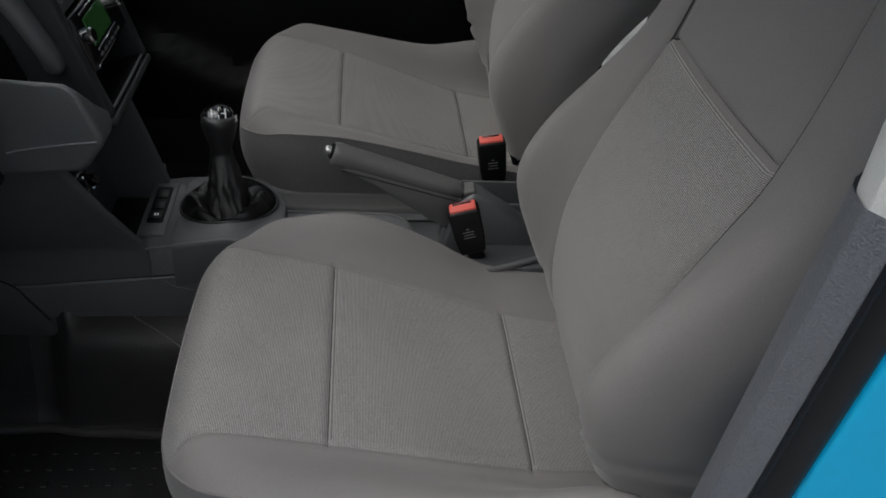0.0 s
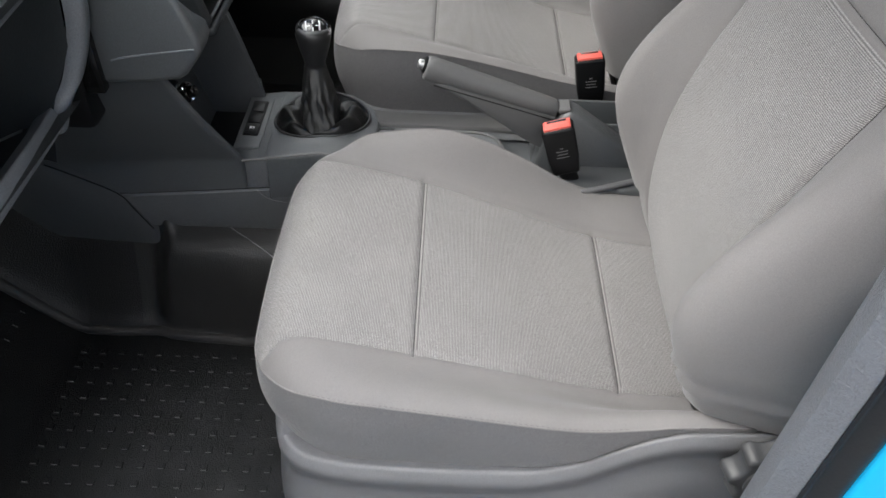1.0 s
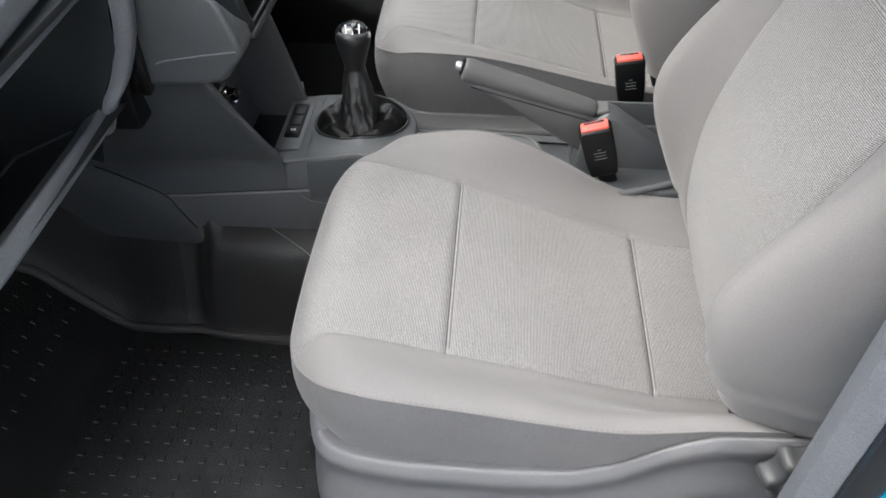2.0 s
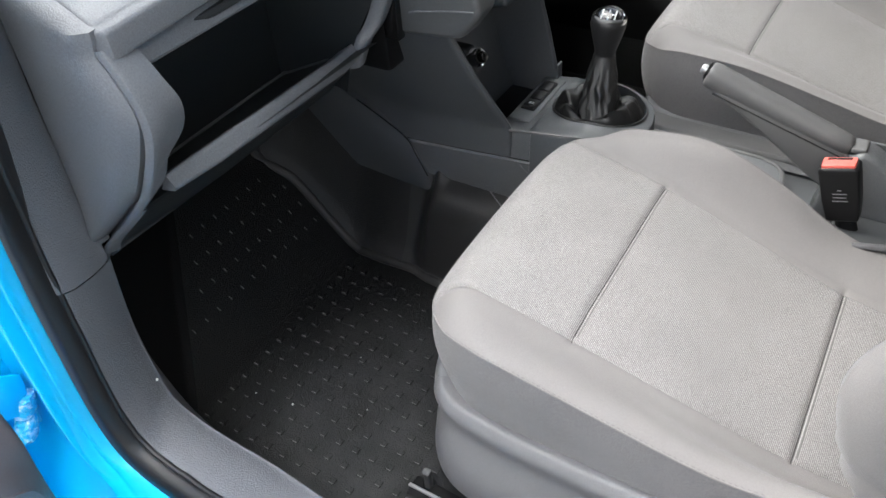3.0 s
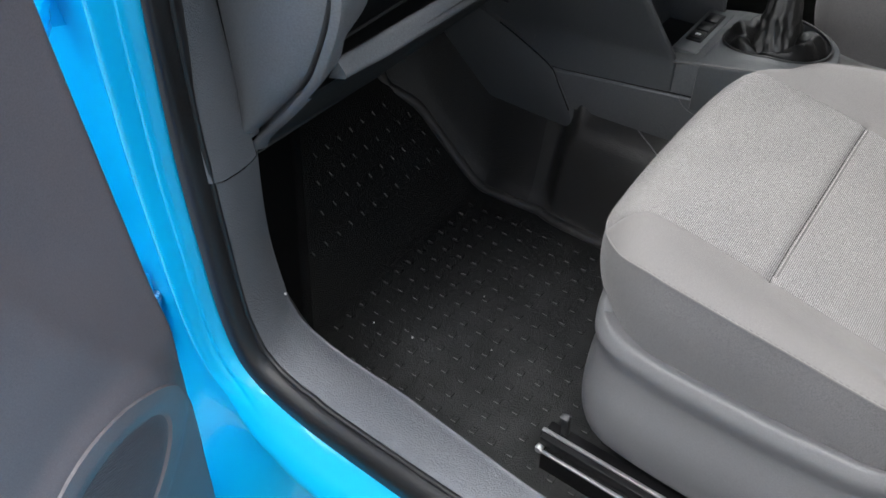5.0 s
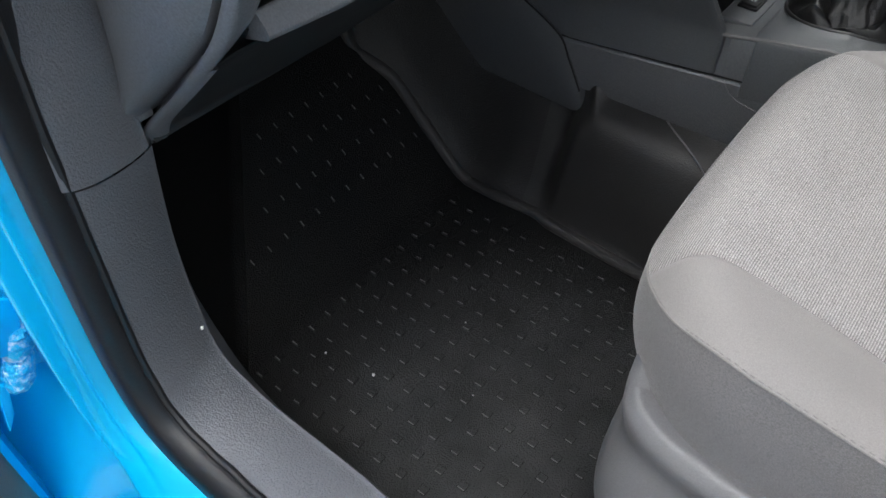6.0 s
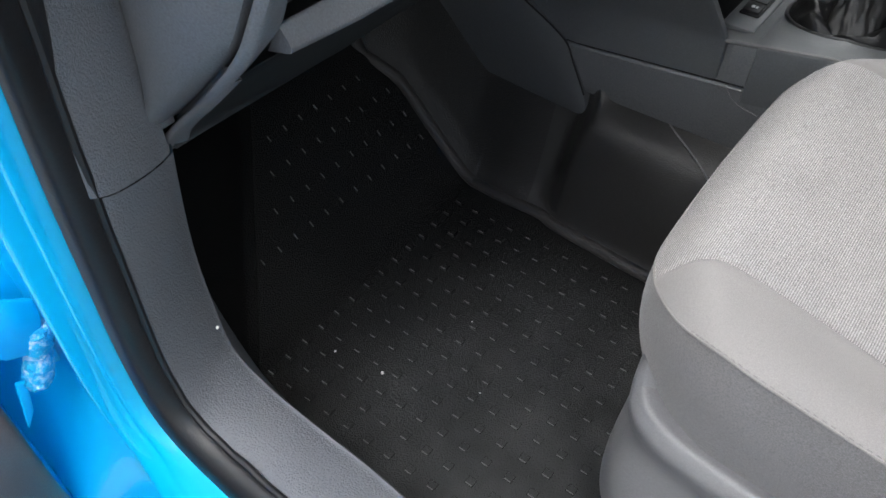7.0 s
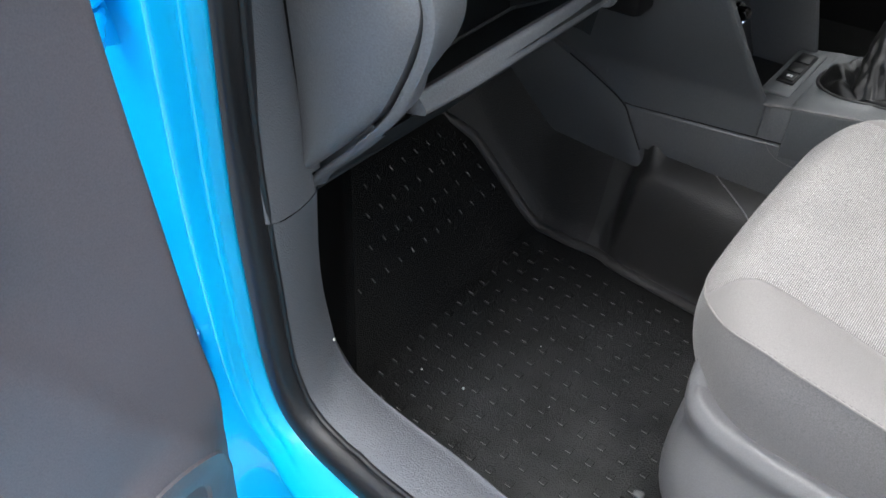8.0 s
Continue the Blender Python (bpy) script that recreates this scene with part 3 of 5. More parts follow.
solo("pillar_trim", loft(UPPER, lambda p, d: trim_section(p, d, 0.004)), TRIM, "dark grey grained plastic trim on the front pillar", "trim", kind="structure")

# line where the rubber meets the paint
RIM = [(-0.370, 1.05), (-0.400, 0.90), (-0.437, 0.70), (-0.475, 0.53), (-0.497, 0.42), (-0.510, 0.32), (-0.522, 0.20), (-0.516, 0.125),
       (-0.488, 0.086), (-0.44, 0.066), (-0.37, 0.056), (-0.2, 0.052), (0.05, 0.052), (0.30, 0.055)]
EDGE = [(-0.365, 1.05), (-0.395, 0.90), (-0.435, 0.70), (-0.468, 0.53), (-0.482, 0.42), (-0.493, 0.32), (-0.503, 0.20), (-0.493, 0.138),
        (-0.468, 0.108), (-0.43, 0.094), (-0.37, 0.087), (-0.2, 0.085), (0.05, 0.085), (0.30, 0.085)]
RIM_Y = 0.238
BOTH = [(a[0], a[1], b[0], b[1]) for a, b in zip(RIM, EDGE)]


def seal_section(p, d):
    rx, rz, ex, ez = p
    r, e = V(rx, RIM_Y, rz), V(ex, OUT_Y - 0.001, ez)
    t = V(d[0], 0, d[1]).normalized()
    n = V(-t.z, 0, t.x)
    if n.x + n.z < 0:
        n = -n
    up = (n * 0.75 + V(0, -0.65, 0)).normalized()
    ctrl = [r - n * 0.02 + V(0, 0.02, 0), r, r.lerp(e, 0.15) + up * 0.008, r.lerp(e, 0.45) + up * 0.013, r.lerp(e, 0.75) + up * 0.010,
            e + up * 0.002, e - n * 0.006 + V(0, 0.012, 0), e - n * 0.024 + V(0, 0.03, 0)]
    return curve_through([tuple(c) for c in ctrl], 4)


seal = thing("door_seal", "black rubber door seal round the opening", "door seal")
part("bulb", loft(BOTH, seal_section), RUBBER, seal)
lip = [(p[2] + 0.001, OUT_Y - 0.0005 + 0.0012 * noise.noise(V(k * 0.21, 3, 0)), p[3] + 0.0015 + 0.0035 * math.exp(-((p[2] + 0.415) / 0.012) ** 2) * (p[3] < 0.2))
       for k, p in enumerate(curve_through(BOTH, 7))]
part("lip", tube(lip, 0.0038, 8), RUBBER, seal, "thin rubber lip gripping the trim")


def jamb_section(p, d):
    x, z = p
    t = V(d[0], 0, d[1]).normalized()
    n = V(t.z, 0, -t.x)
    if n.x + n.z > 0:
        n = -n
    down = clamp(1 - abs(t.z) * 1.4, 0, 1)
    c = V(x, 0, z)
    pillar = [(0.006, 0.258), (0.001, 0.242), (0.005, 0.231), (0.010, 0.2245), (0.0135, 0.2225), (0.018, 0.217), (0.026, 0.209), (0.032, 0.208),
              (0.037, 0.214), (0.041, 0.228), (0.048, 0.237), (0.075, 0.236), (0.13, 0.229), (0.18, 0.213), (0.24, 0.185), (0.31, 0.145)]
    sill = [(-0.006, 0.268), (0.0, 0.242), (0.004, 0.230), (0.010, 0.215), (0.014, 0.205), (0.019, 0.197), (0.027, 0.190), (0.036, 0.187),
            (0.044, 0.188), (0.051, 0.196), (0.060, 0.208), (0.085, 0.213), (0.13, 0.209), (0.19, 0.192), (0.27, 0.16), (0.36, 0.11)]
    out = []
    for (a, ya), (b, yb) in zip(pillar, sill):
        k, y = a + (b - a) * down, ya + (yb - ya) * down
        out.append(tuple(c + n * k + V(0, y, 0)))
    return curve_through(out, 4)


part("door_jamb", loft(RIM, jamb_section, flip=True), PAINT, body, "glossy bright blue painted door jamb")

# paint and rubber by the rear pillar
rows_t, rows_s, rows_p, rows_w = [], [], [], []
for z in np.linspace(0.06, 1.1, 24):
    x = 0.2865 + 0.021 * (z - 0.45)
    prof = curve_through([(x + 0.06, 0.37), (x + 0.010, 0.335), (x, 0.309), (x + 0.001, 0.303), (x + 0.007, 0.295), (x + 0.013, 0.288),
                          (x + 0.020, 0.292)], 4)
    (rows_t if z < 0.80 else rows_w).append([V(a, b, z) for a, b in prof])
    if z >= 0.78 and len(rows_w) == 0:
        rows_w.append([V(a + 0.002, b - 0.002, 0.792) for a, b in prof])
        rows_t.append([V(a, b, 0.795) for a, b in prof])
    prof = curve_through([(x + 0.012, 0.298), (x + 0.014, 0.288), (x + 0.019, 0.281), (x + 0.028, 0.276), (x + 0.035, 0.277), (x + 0.040, 0.288)], 4)
    rows_s.append([V(a, b, z) for a, b in prof])
    prof = curve_through([(x + 0.034, 0.292), (x + 0.037, 0.278), (x + 0.048, 0.273), (x + 0.08, 0.266), (x + 0.11, 0.250), (x + 0.13, 0.20),
                          (x + 0.16, 0.17), (x + 0.20, 0.12), (x + 0.22, 0.10), (x + 0.9, 0.08)], 4)
    rows_p.append([V(a, b, z) for a, b in prof])
solo("rear_pillar_trim", grid(rows_t), TRIM, "dark grey grained plastic trim on the rear door pillar", "trim", kind="structure")
solo("upper_pillar_trim", grid(rows_w), PALE, "pale grey plastic trim on the upper door pillar", "trim", kind="structure")
rear_seal = thing("rear_door_seal", "black rubber seal on the rear door pillar", "door seal")
part("bulb", grid(rows_s), RUBBER, rear_seal)
part("lip", tube([tuple(r[5]) for r in rows_s], 0.0022, 6), RUBBER, rear_seal, "thin rubber lip")
part("rear_jamb", grid(rows_p), PAINT, body, "glossy bright blue painted pillar")

# floor, toe board and tunnel lining as one moulded sheet
RIDGE = [(-1.0, 0.80, 0.62), (-0.80, 0.799, 0.40), (-0.772, 0.800, 0.26), (-0.765, 0.802, 0.170), (-0.755, 0.806, 0.136), (-0.735, 0.814, 0.123), (-0.698, 0.825, 0.099), (-0.645, 0.823, 0.050), (-0.588, 0.820, -0.001), (-0.560, 0.8175, -0.015), (-0.548, 0.817, -0.017),
         (-0.50, 0.816, -0.017), (-0.44, 0.819, -0.017), (-0.405, 0.811, -0.017), (-0.33, 0.806, -0.017), (-0.24, 0.802, -0.017), (0.0, 0.800, -0.017), (0.6, 0.80, -0.017)]
ridge = curve_through(RIDGE, 8)
fine = []
for p, q in zip(ridge, ridge[1:]):
    n = max(1, math.ceil(float(np.linalg.norm(q - p)) / 0.006)) if p[0] < -0.2 else 1
    fine += [p + (q - p) * (k / n) for k in range(n)]
fine.append(ridge[-1])
rows = []
for x, y, z in fine:
    side = [(y - 0.008, z + 0.0005), (y, z + 0.004), (y + 0.007, z + 0.013)]
    far = [(y + 0.022, z + 0.035), (y + 0.042, z + 0.09), (y + 0.058, z + 0.14), (y + 0.075, z + 0.18), (y + 0.085, z + 0.24)]
    near = [(y + 0.011, z + 0.035), (y + 0.016, z + 0.09), (y + 0.025, z + 0.145), (y + 0.042, z + 0.174), (y + 0.085, z + 0.188)]
    for m, ((a, b), (c, d)) in enumerate(zip(far, near)):
        k = clamp((x + 0.452 - 0.008 * m) / 0.040, 0, 1)
        k = k * k * (3 - 2 * k)
        side.append((a + (c - a) * k, b + (d - b) * k))
    side = curve_through(side, 5)
    rows.append([V(x, a, b) for a, b in side])
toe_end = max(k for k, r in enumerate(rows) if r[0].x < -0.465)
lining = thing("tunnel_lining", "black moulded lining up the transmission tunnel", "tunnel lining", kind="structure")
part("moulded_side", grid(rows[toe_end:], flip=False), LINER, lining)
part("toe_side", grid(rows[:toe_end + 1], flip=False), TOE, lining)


def floor_height(x):
    return lerp_table([(-1.0, 0.40), (-0.86, 0.265), (-0.76, 0.150), (-0.735, 0.125), (-0.695, 0.093), (-0.645, 0.046), (-0.592, 0.001), (-0.572, -0.012), (-0.556, -0.018), (-0.54, -0.020), (-0.5, -0.02), (1, -0.02)], x)


mat_sheet = thing("floor_mat", "black rubber floor mat with raised square studs", "floor mat")
rows = []
for x in np.linspace(-1.0, 0.62, 110):
    yr = float(np.interp(x, [p[0] for p in ridge], [p[1] for p in ridge])) - 0.006
    row = []
    for k in range(46):
        y = 0.345 + (yr - 0.345) * k / 45
        z = floor_height(x) - 0.006 * math.exp(-((x + 0.566) / 0.016) ** 2) + 0.0016 * noise.noise(V(x * 9, y * 9, 0)) + 0.010 * math.exp(-((y - 0.345) / 0.02) ** 2)
        row.append(V(x, y, z))
    rows.append(row)
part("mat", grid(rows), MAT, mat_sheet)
# rolled edge of the mat; its paler colour helps paint the ridge highlight
part("rolled_edge", tube([(x, y + 0.001, z + 0.001) for x, y, z in ridge], 0.010, 10, 0.8), ROLL, mat_sheet, "rolled rubber edge, paled as a highlight")
# studs: pale door-side edge paints a highlight, dark skirt paints a shadow
q = 0.0046
stud_bm = merged(box(-q - 0.0008, -q - 0.0006, -0.002, q + 0.0008, q + 0.0008, 0.0003, 0.0002, 1), box(-q, -q, -0.002, q, q, 0.0009, 0.0004, 1), box(-q * 0.95, -q - 0.0002, 0.0, q * 0.95, -q + 0.0010, 0.0019, 0.0004, 1))
stud_mesh = finish(stud_bm, "stud", MAT, 20)
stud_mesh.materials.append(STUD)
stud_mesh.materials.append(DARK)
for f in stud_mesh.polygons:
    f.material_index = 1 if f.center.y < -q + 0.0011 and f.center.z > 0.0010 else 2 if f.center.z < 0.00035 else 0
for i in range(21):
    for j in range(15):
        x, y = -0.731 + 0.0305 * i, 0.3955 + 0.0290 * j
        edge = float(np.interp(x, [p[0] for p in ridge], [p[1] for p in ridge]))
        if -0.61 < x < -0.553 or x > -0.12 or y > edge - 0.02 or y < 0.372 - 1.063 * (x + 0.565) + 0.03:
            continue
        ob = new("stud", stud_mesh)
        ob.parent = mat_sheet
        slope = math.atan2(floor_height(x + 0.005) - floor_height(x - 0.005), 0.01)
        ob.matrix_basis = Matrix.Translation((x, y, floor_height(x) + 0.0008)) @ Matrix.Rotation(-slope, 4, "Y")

# wheel arch running across the near corner of the footwell
rows = []
for k in range(34):
    x = -0.540 - 0.36 * k / 33
    y = 0.372 - 1.063 * (x + 0.565) if x < -0.565 else 0.350 + (-0.540 - x) * 0.88
    z = floor_height(x)
    lean = [(0.012, -0.004), (0.003, 0.003), (-0.002, 0.014), (-0.006, 0.05), (-0.012, 0.12), (-0.022, 0.24), (-0.040, 0.40), (-0.07, 0.52)]
    rows.append([V(x + 0.72 * a, y + 0.69 * a, z + b) for a, b in curve_through(lean, 3)])
solo("wheel_arch_lining", grid(rows, flip=True), ARCH, "black carpet over the wheel arch beside the footwell", "lining", kind="structure")

# crumbs
for x, y, z, r in ((-0.439, 0.471, -0.0155, 0.0022), (-0.507, 0.461, -0.017, 0.0016), (-0.516, 0.330, 0.158, 0.0022), (-0.33, 0.52, -0.0165, 0.0012),
                   (-0.40, 0.60, -0.0165, 0.0012)):
    bm = bmesh.new()
    bmesh.ops.create_icosphere(bm, subdivisions=1, radius=r)
    for v in bm.verts:
        v.co *= 1 + 0.35 * noise.noise(v.co * 900 + V(x * 50, y * 50, 0))
    bm.transform(Matrix.Translation((x, y, z + r * 0.5)))
    solo("crumb", bm, WHITE, "tiny white crumb of grit on dark trim", "crumb", "crumbs")

# rest of the shell, dark and mostly hidden
shell = thing("cab_shell", "dark inner shell of the van cab with pale roof lining", "cab", kind="structure")
part("floor_pan", box(-1.05, 0.285, -0.16, 1.0, 1.70, -0.05, 0.01), DARK, shell)
part("roof", box(-0.25, 0.22, 1.28, 1.0, 1.77, 1.33, 0.02), HEADLINING, shell)
part("bulkhead", box(0.72, 0.24, -0.05, 0.76, 1.75, 1.3, 0.01), DARK, shell)
part("kick_panel", box(-1.10, 0.335, -0.06, -0.556, 0.348, 0.74, 0.004), DARK, shell)
part("far_kick_panel", box(-1.10, 1.70, -0.06, -0.74, 1.72, 0.74, 0.004), DARK, shell)
part("front_wing", box(-1.10, 0.10, -0.30, -0.66, 0.16, 0.74, 0.02), PAINT, shell, "bright blue painted front wing")
part("firewall", box(-1.12, 0.24, -0.05, -1.05, 1.76, 0.72, 0.01), DARK, shell)
part("far_rear_side", box(0.24, 1.72, 0.72, 1.0, 1.76, 1.31, 0.01), DARK, shell)
far_floor = [[V(x, y, (floor_height(x) if y < 1.65 else floor_height(x) + 0.1)) for y in (1.13, 1.2, 1.4, 1.6, 1.66, 1.7)] for x in np.linspace(-1.0, 0.62, 30)]
part("far_carpet", grid(far_floor), MAT, shell)
part("far_tunnel", grid([[V(x, 1.06, 0.2), V(x, 1.12, 0.16), V(x, 1.145, 0.05), V(x, 1.15, -0.02)] for x in (-1.0, -0.5, 0.0, 0.6)]), LINER, shell)

# far door
fdoor = thing("far_door", "dark grey plastic lined door, closed, with pocket", "car door")
rows = []
for z in np.linspace(-0.08, 0.78, 36):
    row = []
    for x in np.linspace(-0.75, 0.62, 40):
        y = 1.70 - 0.02 * math.exp(-((z - 0.55) / 0.08) ** 2)
        pocket = clamp((0.22 + 0.06 * math.tanh((x + 0.32) * -9) - z) / 0.02, 0, 1)
        row.append(V(x, y - 0.045 * pocket, z))
    rows.append(row)
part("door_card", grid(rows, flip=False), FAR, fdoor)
part("door_skin", box(-0.75, 1.735, -0.12, 0.62, 1.765, 0.80, 0.01), PAINT, fdoor)
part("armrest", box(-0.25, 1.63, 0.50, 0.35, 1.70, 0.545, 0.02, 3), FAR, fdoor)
for x in (-0.20, 0.60):
    part("window_post", box(x - 0.03, 1.70, 0.78, x + 0.03, 1.76, 1.30, 0.01), DARK, fdoor)
strap = [(0.30, 1.66, 0.9), (0.30, 1.665, 0.55), (0.31, 1.66, 0.30), (0.33, 1.60, 0.16)]
solo("far_seat_belt", tube(curve_through(strap, 8), 0.022, 8, 0.08), DARK, "black woven seat belt hanging by far pillar", "seat belt")

# ---------------------------------------------------------------- dashboard
dash = thing("dashboard", "dark grey grained plastic dashboard with open shelf", "dashboard", at=(-0.5, 0.34, 0.4))


def dpart(name, bm, mat=DASH, lab="", angle=35):
    bm.transform(Matrix.Translation((0.5, -0.34, -0.4)))
    return part(name, bm, mat, dash, lab, angle)


NOSE = smooth_table([(0.350, -0.5425), (0.365, -0.530), (0.387, -0.512), (0.44, -0.455), (0.492, -0.404), (0.53, -0.379), (0.566, -0.360), (0.595, -0.352),
                     (0.62, -0.356), (0.645, -0.369), (0.665, -0.383)])


def nose(z):
    return lerp_table(NOSE, z)


def face_x(y):
    return -0.386 - 0.092 * (y - 0.38) - 0.10 * max(0, y - 0.70) ** 2 - 0.030 * math.exp(-((y - 0.345) / 0.022) ** 2)


# end cap facing the door opening
rows = []
for z in np.linspace(0.392, 0.735, 40):
    xr = nose(z) - lerp_table([(0.39, 0.018), (0.57, 0.016), (0.60, 0.0115), (0.66, 0.0105)], z) if z < 0.660 else lerp_table([(0.660, -0.391), (0.668, -0.384), (0.682, -0.383), (0.692, -0.402), (0.735, -0.488)], z)
    xl = lerp_table([(0.39, -0.519), (0.46, -0.515), (0.58, -0.511), (0.70, -0.497), (0.85, -0.468), (1.0, -0.44)], z)
    row = []
    for k in range(15):
        u = k / 14
        x = xl + (xr - xl) * u
        y = 0.342 - 0.013 * math.sin(math.pi * min(1, u * 1.02)) ** 0.7 + 0.006 * max(0, u - 0.9) / 0.1
        if k == 0:
            y = 0.356
        row.append(V(x, y, z))
    row.append(V(xr - 0.001, 0.372, z))
    rows.append(row)
dpart("end_cap", grid(rows, flip=True), UPPER_DASH, lab="smooth bulging grey end panel")
# stile between cap and shelf
OPEN_L = [(0.44, 0.376), (0.47, 0.376), (0.495, 0.378), (0.512, 0.383), (0.531, 0.395), (0.553, 0.406), (0.572, 0.4085), (0.597, 0.404), (0.622, 0.397), (0.67, 0.390)]
rows = []
OPEN_L = smooth_table(OPEN_L, 6)
STILE_EDGE = smooth_table([(0.45, 0.359), (0.465, 0.3615), (0.488, 0.366), (0.512, 0.372), (0.537, 0.384), (0.555, 0.396), (0.572, 0.400), (0.597, 0.398),
                           (0.622, 0.391), (0.67, 0.384)])
for z in np.linspace(0.452, 0.664, 36):
    x = nose(z)
    yo, ye = lerp_table(OPEN_L, z), lerp_table(STILE_EDGE, z)
    k = clamp((z - 0.500) / 0.035, 0, 1)
    xe = (x - 0.002) * (1 - k) + k * max(x - 0.010, -0.389)
    rows.append([V(*q) for q in curve_through([(x - 0.011, 0.372, z), (x - 0.0105, 0.354, z), (x - 0.009, 0.348, z), (x - 0.003, 0.349, z), (x + 0.001, 0.353, z), ((x + xe) / 2 + 0.001, (ye + 0.353) / 2, z),
                                               (xe, ye - 0.002, z), (xe - 0.003, ye + 0.001, z), (xe - 0.028, yo, z), (xe - 0.06, yo + 0.004, z)], 3)])
dpart("stile", grid(rows, flip=True), UPPER_DASH)
rows = []
for z in np.linspace(0.357, 0.470, 15):
    x = nose(z) + 0.0005
    w = lerp_table([(0.357, 0.371), (0.38, 0.367), (0.41, 0.362), (0.44, 0.359), (0.47, 0.3595)], z)
    rows.append([V(*q) for q in curve_through([(x - 0.011, 0.372, z), (x - 0.0105, 0.354, z), (x - 0.009, 0.349, z), (x - 0.002, 0.350, z), (x + 0.002, (w + 0.35) / 2, z), (x + 0.003, w - 0.002, z), (x - 0.004, w, z), (x - 0.02, w + 0.002, z)], 3)])
dpart("stile_foot", grid(rows, flip=True), UPPER_DASH)
dpart("gap_backing", grid([[V(nose(z) - 0.06, 0.369, z), V(nose(z) - 0.018, 0.369, z)] for z in np.linspace(0.37, 0.66, 20)], flip=True), DARK)
# lip under the shelf and panel below it
rows, rows_b, rows_t = [], [], []
for y in np.linspace(0.364, 0.80, 55):
    k = clamp((y - 0.372) / 0.045, 0, 1)
    x = -0.396 - 0.080 * (y - 0.38)
    zt = 0.505 - 0.030 * clamp((y - 0.38) / 0.32, 0, 1)
    low = 0.019 - 0.004 * clamp((0.45 - y) / 0.07, 0, 1)
    sec = [(x - 0.030, zt - 0.014), (x - 0.012, zt - 0.002), (x - 0.009, zt), (x - 0.006, zt - 0.0005), (x - 0.003, zt - 0.004), (x + 0.002, zt - low + 0.004), (x + 0.002, zt - low), (x - 0.001, zt - low - 0.003), (x - 0.02, zt - low - 0.008)]
    if 0.380 < y < 0.762:
        if not rows:
            rows.append([V(a - 0.05, y, b) for a, b in curve_through(sec, 4)])
        rows.append([V(a, y, b) for a, b in curve_through(sec, 4)])
    zb = zt - 0.020
    near = [(x - 0.016, zb + 0.006), (nose(0.462), 0.462), (nose(0.43), 0.43), (nose(0.388), 0.388), (nose(0.368), 0.368), (-0.533, 0.362), (-0.60, 0.375), (-0.75, 0.42)]
    away = [(x - 0.012, zb + 0.005), (x - 0.009, zb - 0.006), (x - 0.018, zb - 0.020), (-0.492, 0.388), (-0.506, 0.374), (-0.520, 0.371), (-0.60, 0.385), (-0.75, 0.42)]
    k = clamp((y - 0.374) / 0.16, 0, 1)
    sec = [(p[0] + (q[0] - p[0]) * k, p[1] + (q[1] - p[1]) * k) for p, q in zip(near, away)]
    yk = y if y > 0.39 else 0.354 + (y - 0.364) * 1.385
    if y < 0.766:
        rows_b.append([V(a, yk, b) for a, b in curve_through(sec, 3)])
    zt2 = 0.628 - 0.060 * clamp(y - 0.38, 0, 0.4)
    x = face_x(min(y, 0.745))
    sec = [(x - 0.05, zt2 - 0.002), (x - 0.006, zt2 - 0.001), (x, zt2 + 0.001), (x + 0.002, zt2 + 0.005), (x - 0.003, zt2 + 0.020), (x - 0.007, 0.646), (x - 0.03, 0.6535)]
    rows_t.append([V(a, y, b) for a, b in curve_through(sec, 4)])
dpart("shelf_lip", grid(rows, flip=True), UPPER_DASH)
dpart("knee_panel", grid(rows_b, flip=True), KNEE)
dpart("top_rail", grid(rows_t, flip=False), UPPER_DASH)
dpart("underside", box(-1.05, 0.349, 0.425, -0.70, 1.69, 0.440, 0.004), DARK)
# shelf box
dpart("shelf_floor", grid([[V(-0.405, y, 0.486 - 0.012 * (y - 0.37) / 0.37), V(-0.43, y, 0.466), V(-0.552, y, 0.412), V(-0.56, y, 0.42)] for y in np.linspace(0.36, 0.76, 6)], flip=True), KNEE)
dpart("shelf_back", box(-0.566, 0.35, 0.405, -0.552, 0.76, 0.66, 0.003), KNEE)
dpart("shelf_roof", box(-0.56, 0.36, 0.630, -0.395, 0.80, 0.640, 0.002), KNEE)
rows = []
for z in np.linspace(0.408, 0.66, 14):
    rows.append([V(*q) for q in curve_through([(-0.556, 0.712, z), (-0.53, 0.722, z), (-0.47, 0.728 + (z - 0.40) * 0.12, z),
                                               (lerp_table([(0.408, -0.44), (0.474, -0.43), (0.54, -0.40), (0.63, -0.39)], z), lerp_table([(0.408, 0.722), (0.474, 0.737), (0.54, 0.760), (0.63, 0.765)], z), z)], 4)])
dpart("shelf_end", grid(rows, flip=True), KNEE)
rows = []
for x, y, z in curve_through([(-0.430, 0.734, 0.440), (-0.417, 0.740, 0.474), (-0.402, 0.756, 0.50), (-0.387, 0.764, 0.54), (-0.378, 0.767, 0.58), (-0.376, 0.768, 0.63), (-0.38, 0.768, 0.67)], 4):
    rows.append([V(a, b, z) for a, b in curve_through([(x - 0.016, y - 0.003), (x - 0.007, y - 0.001), (x + 0.001, y + 0.004), (x + 0.003, y + 0.012), (x - 0.001, y + 0.026), (x - 0.02, y + 0.032)], 4)])
dpart("shelf_jamb", grid(rows, flip=True), UPPER_DASH)
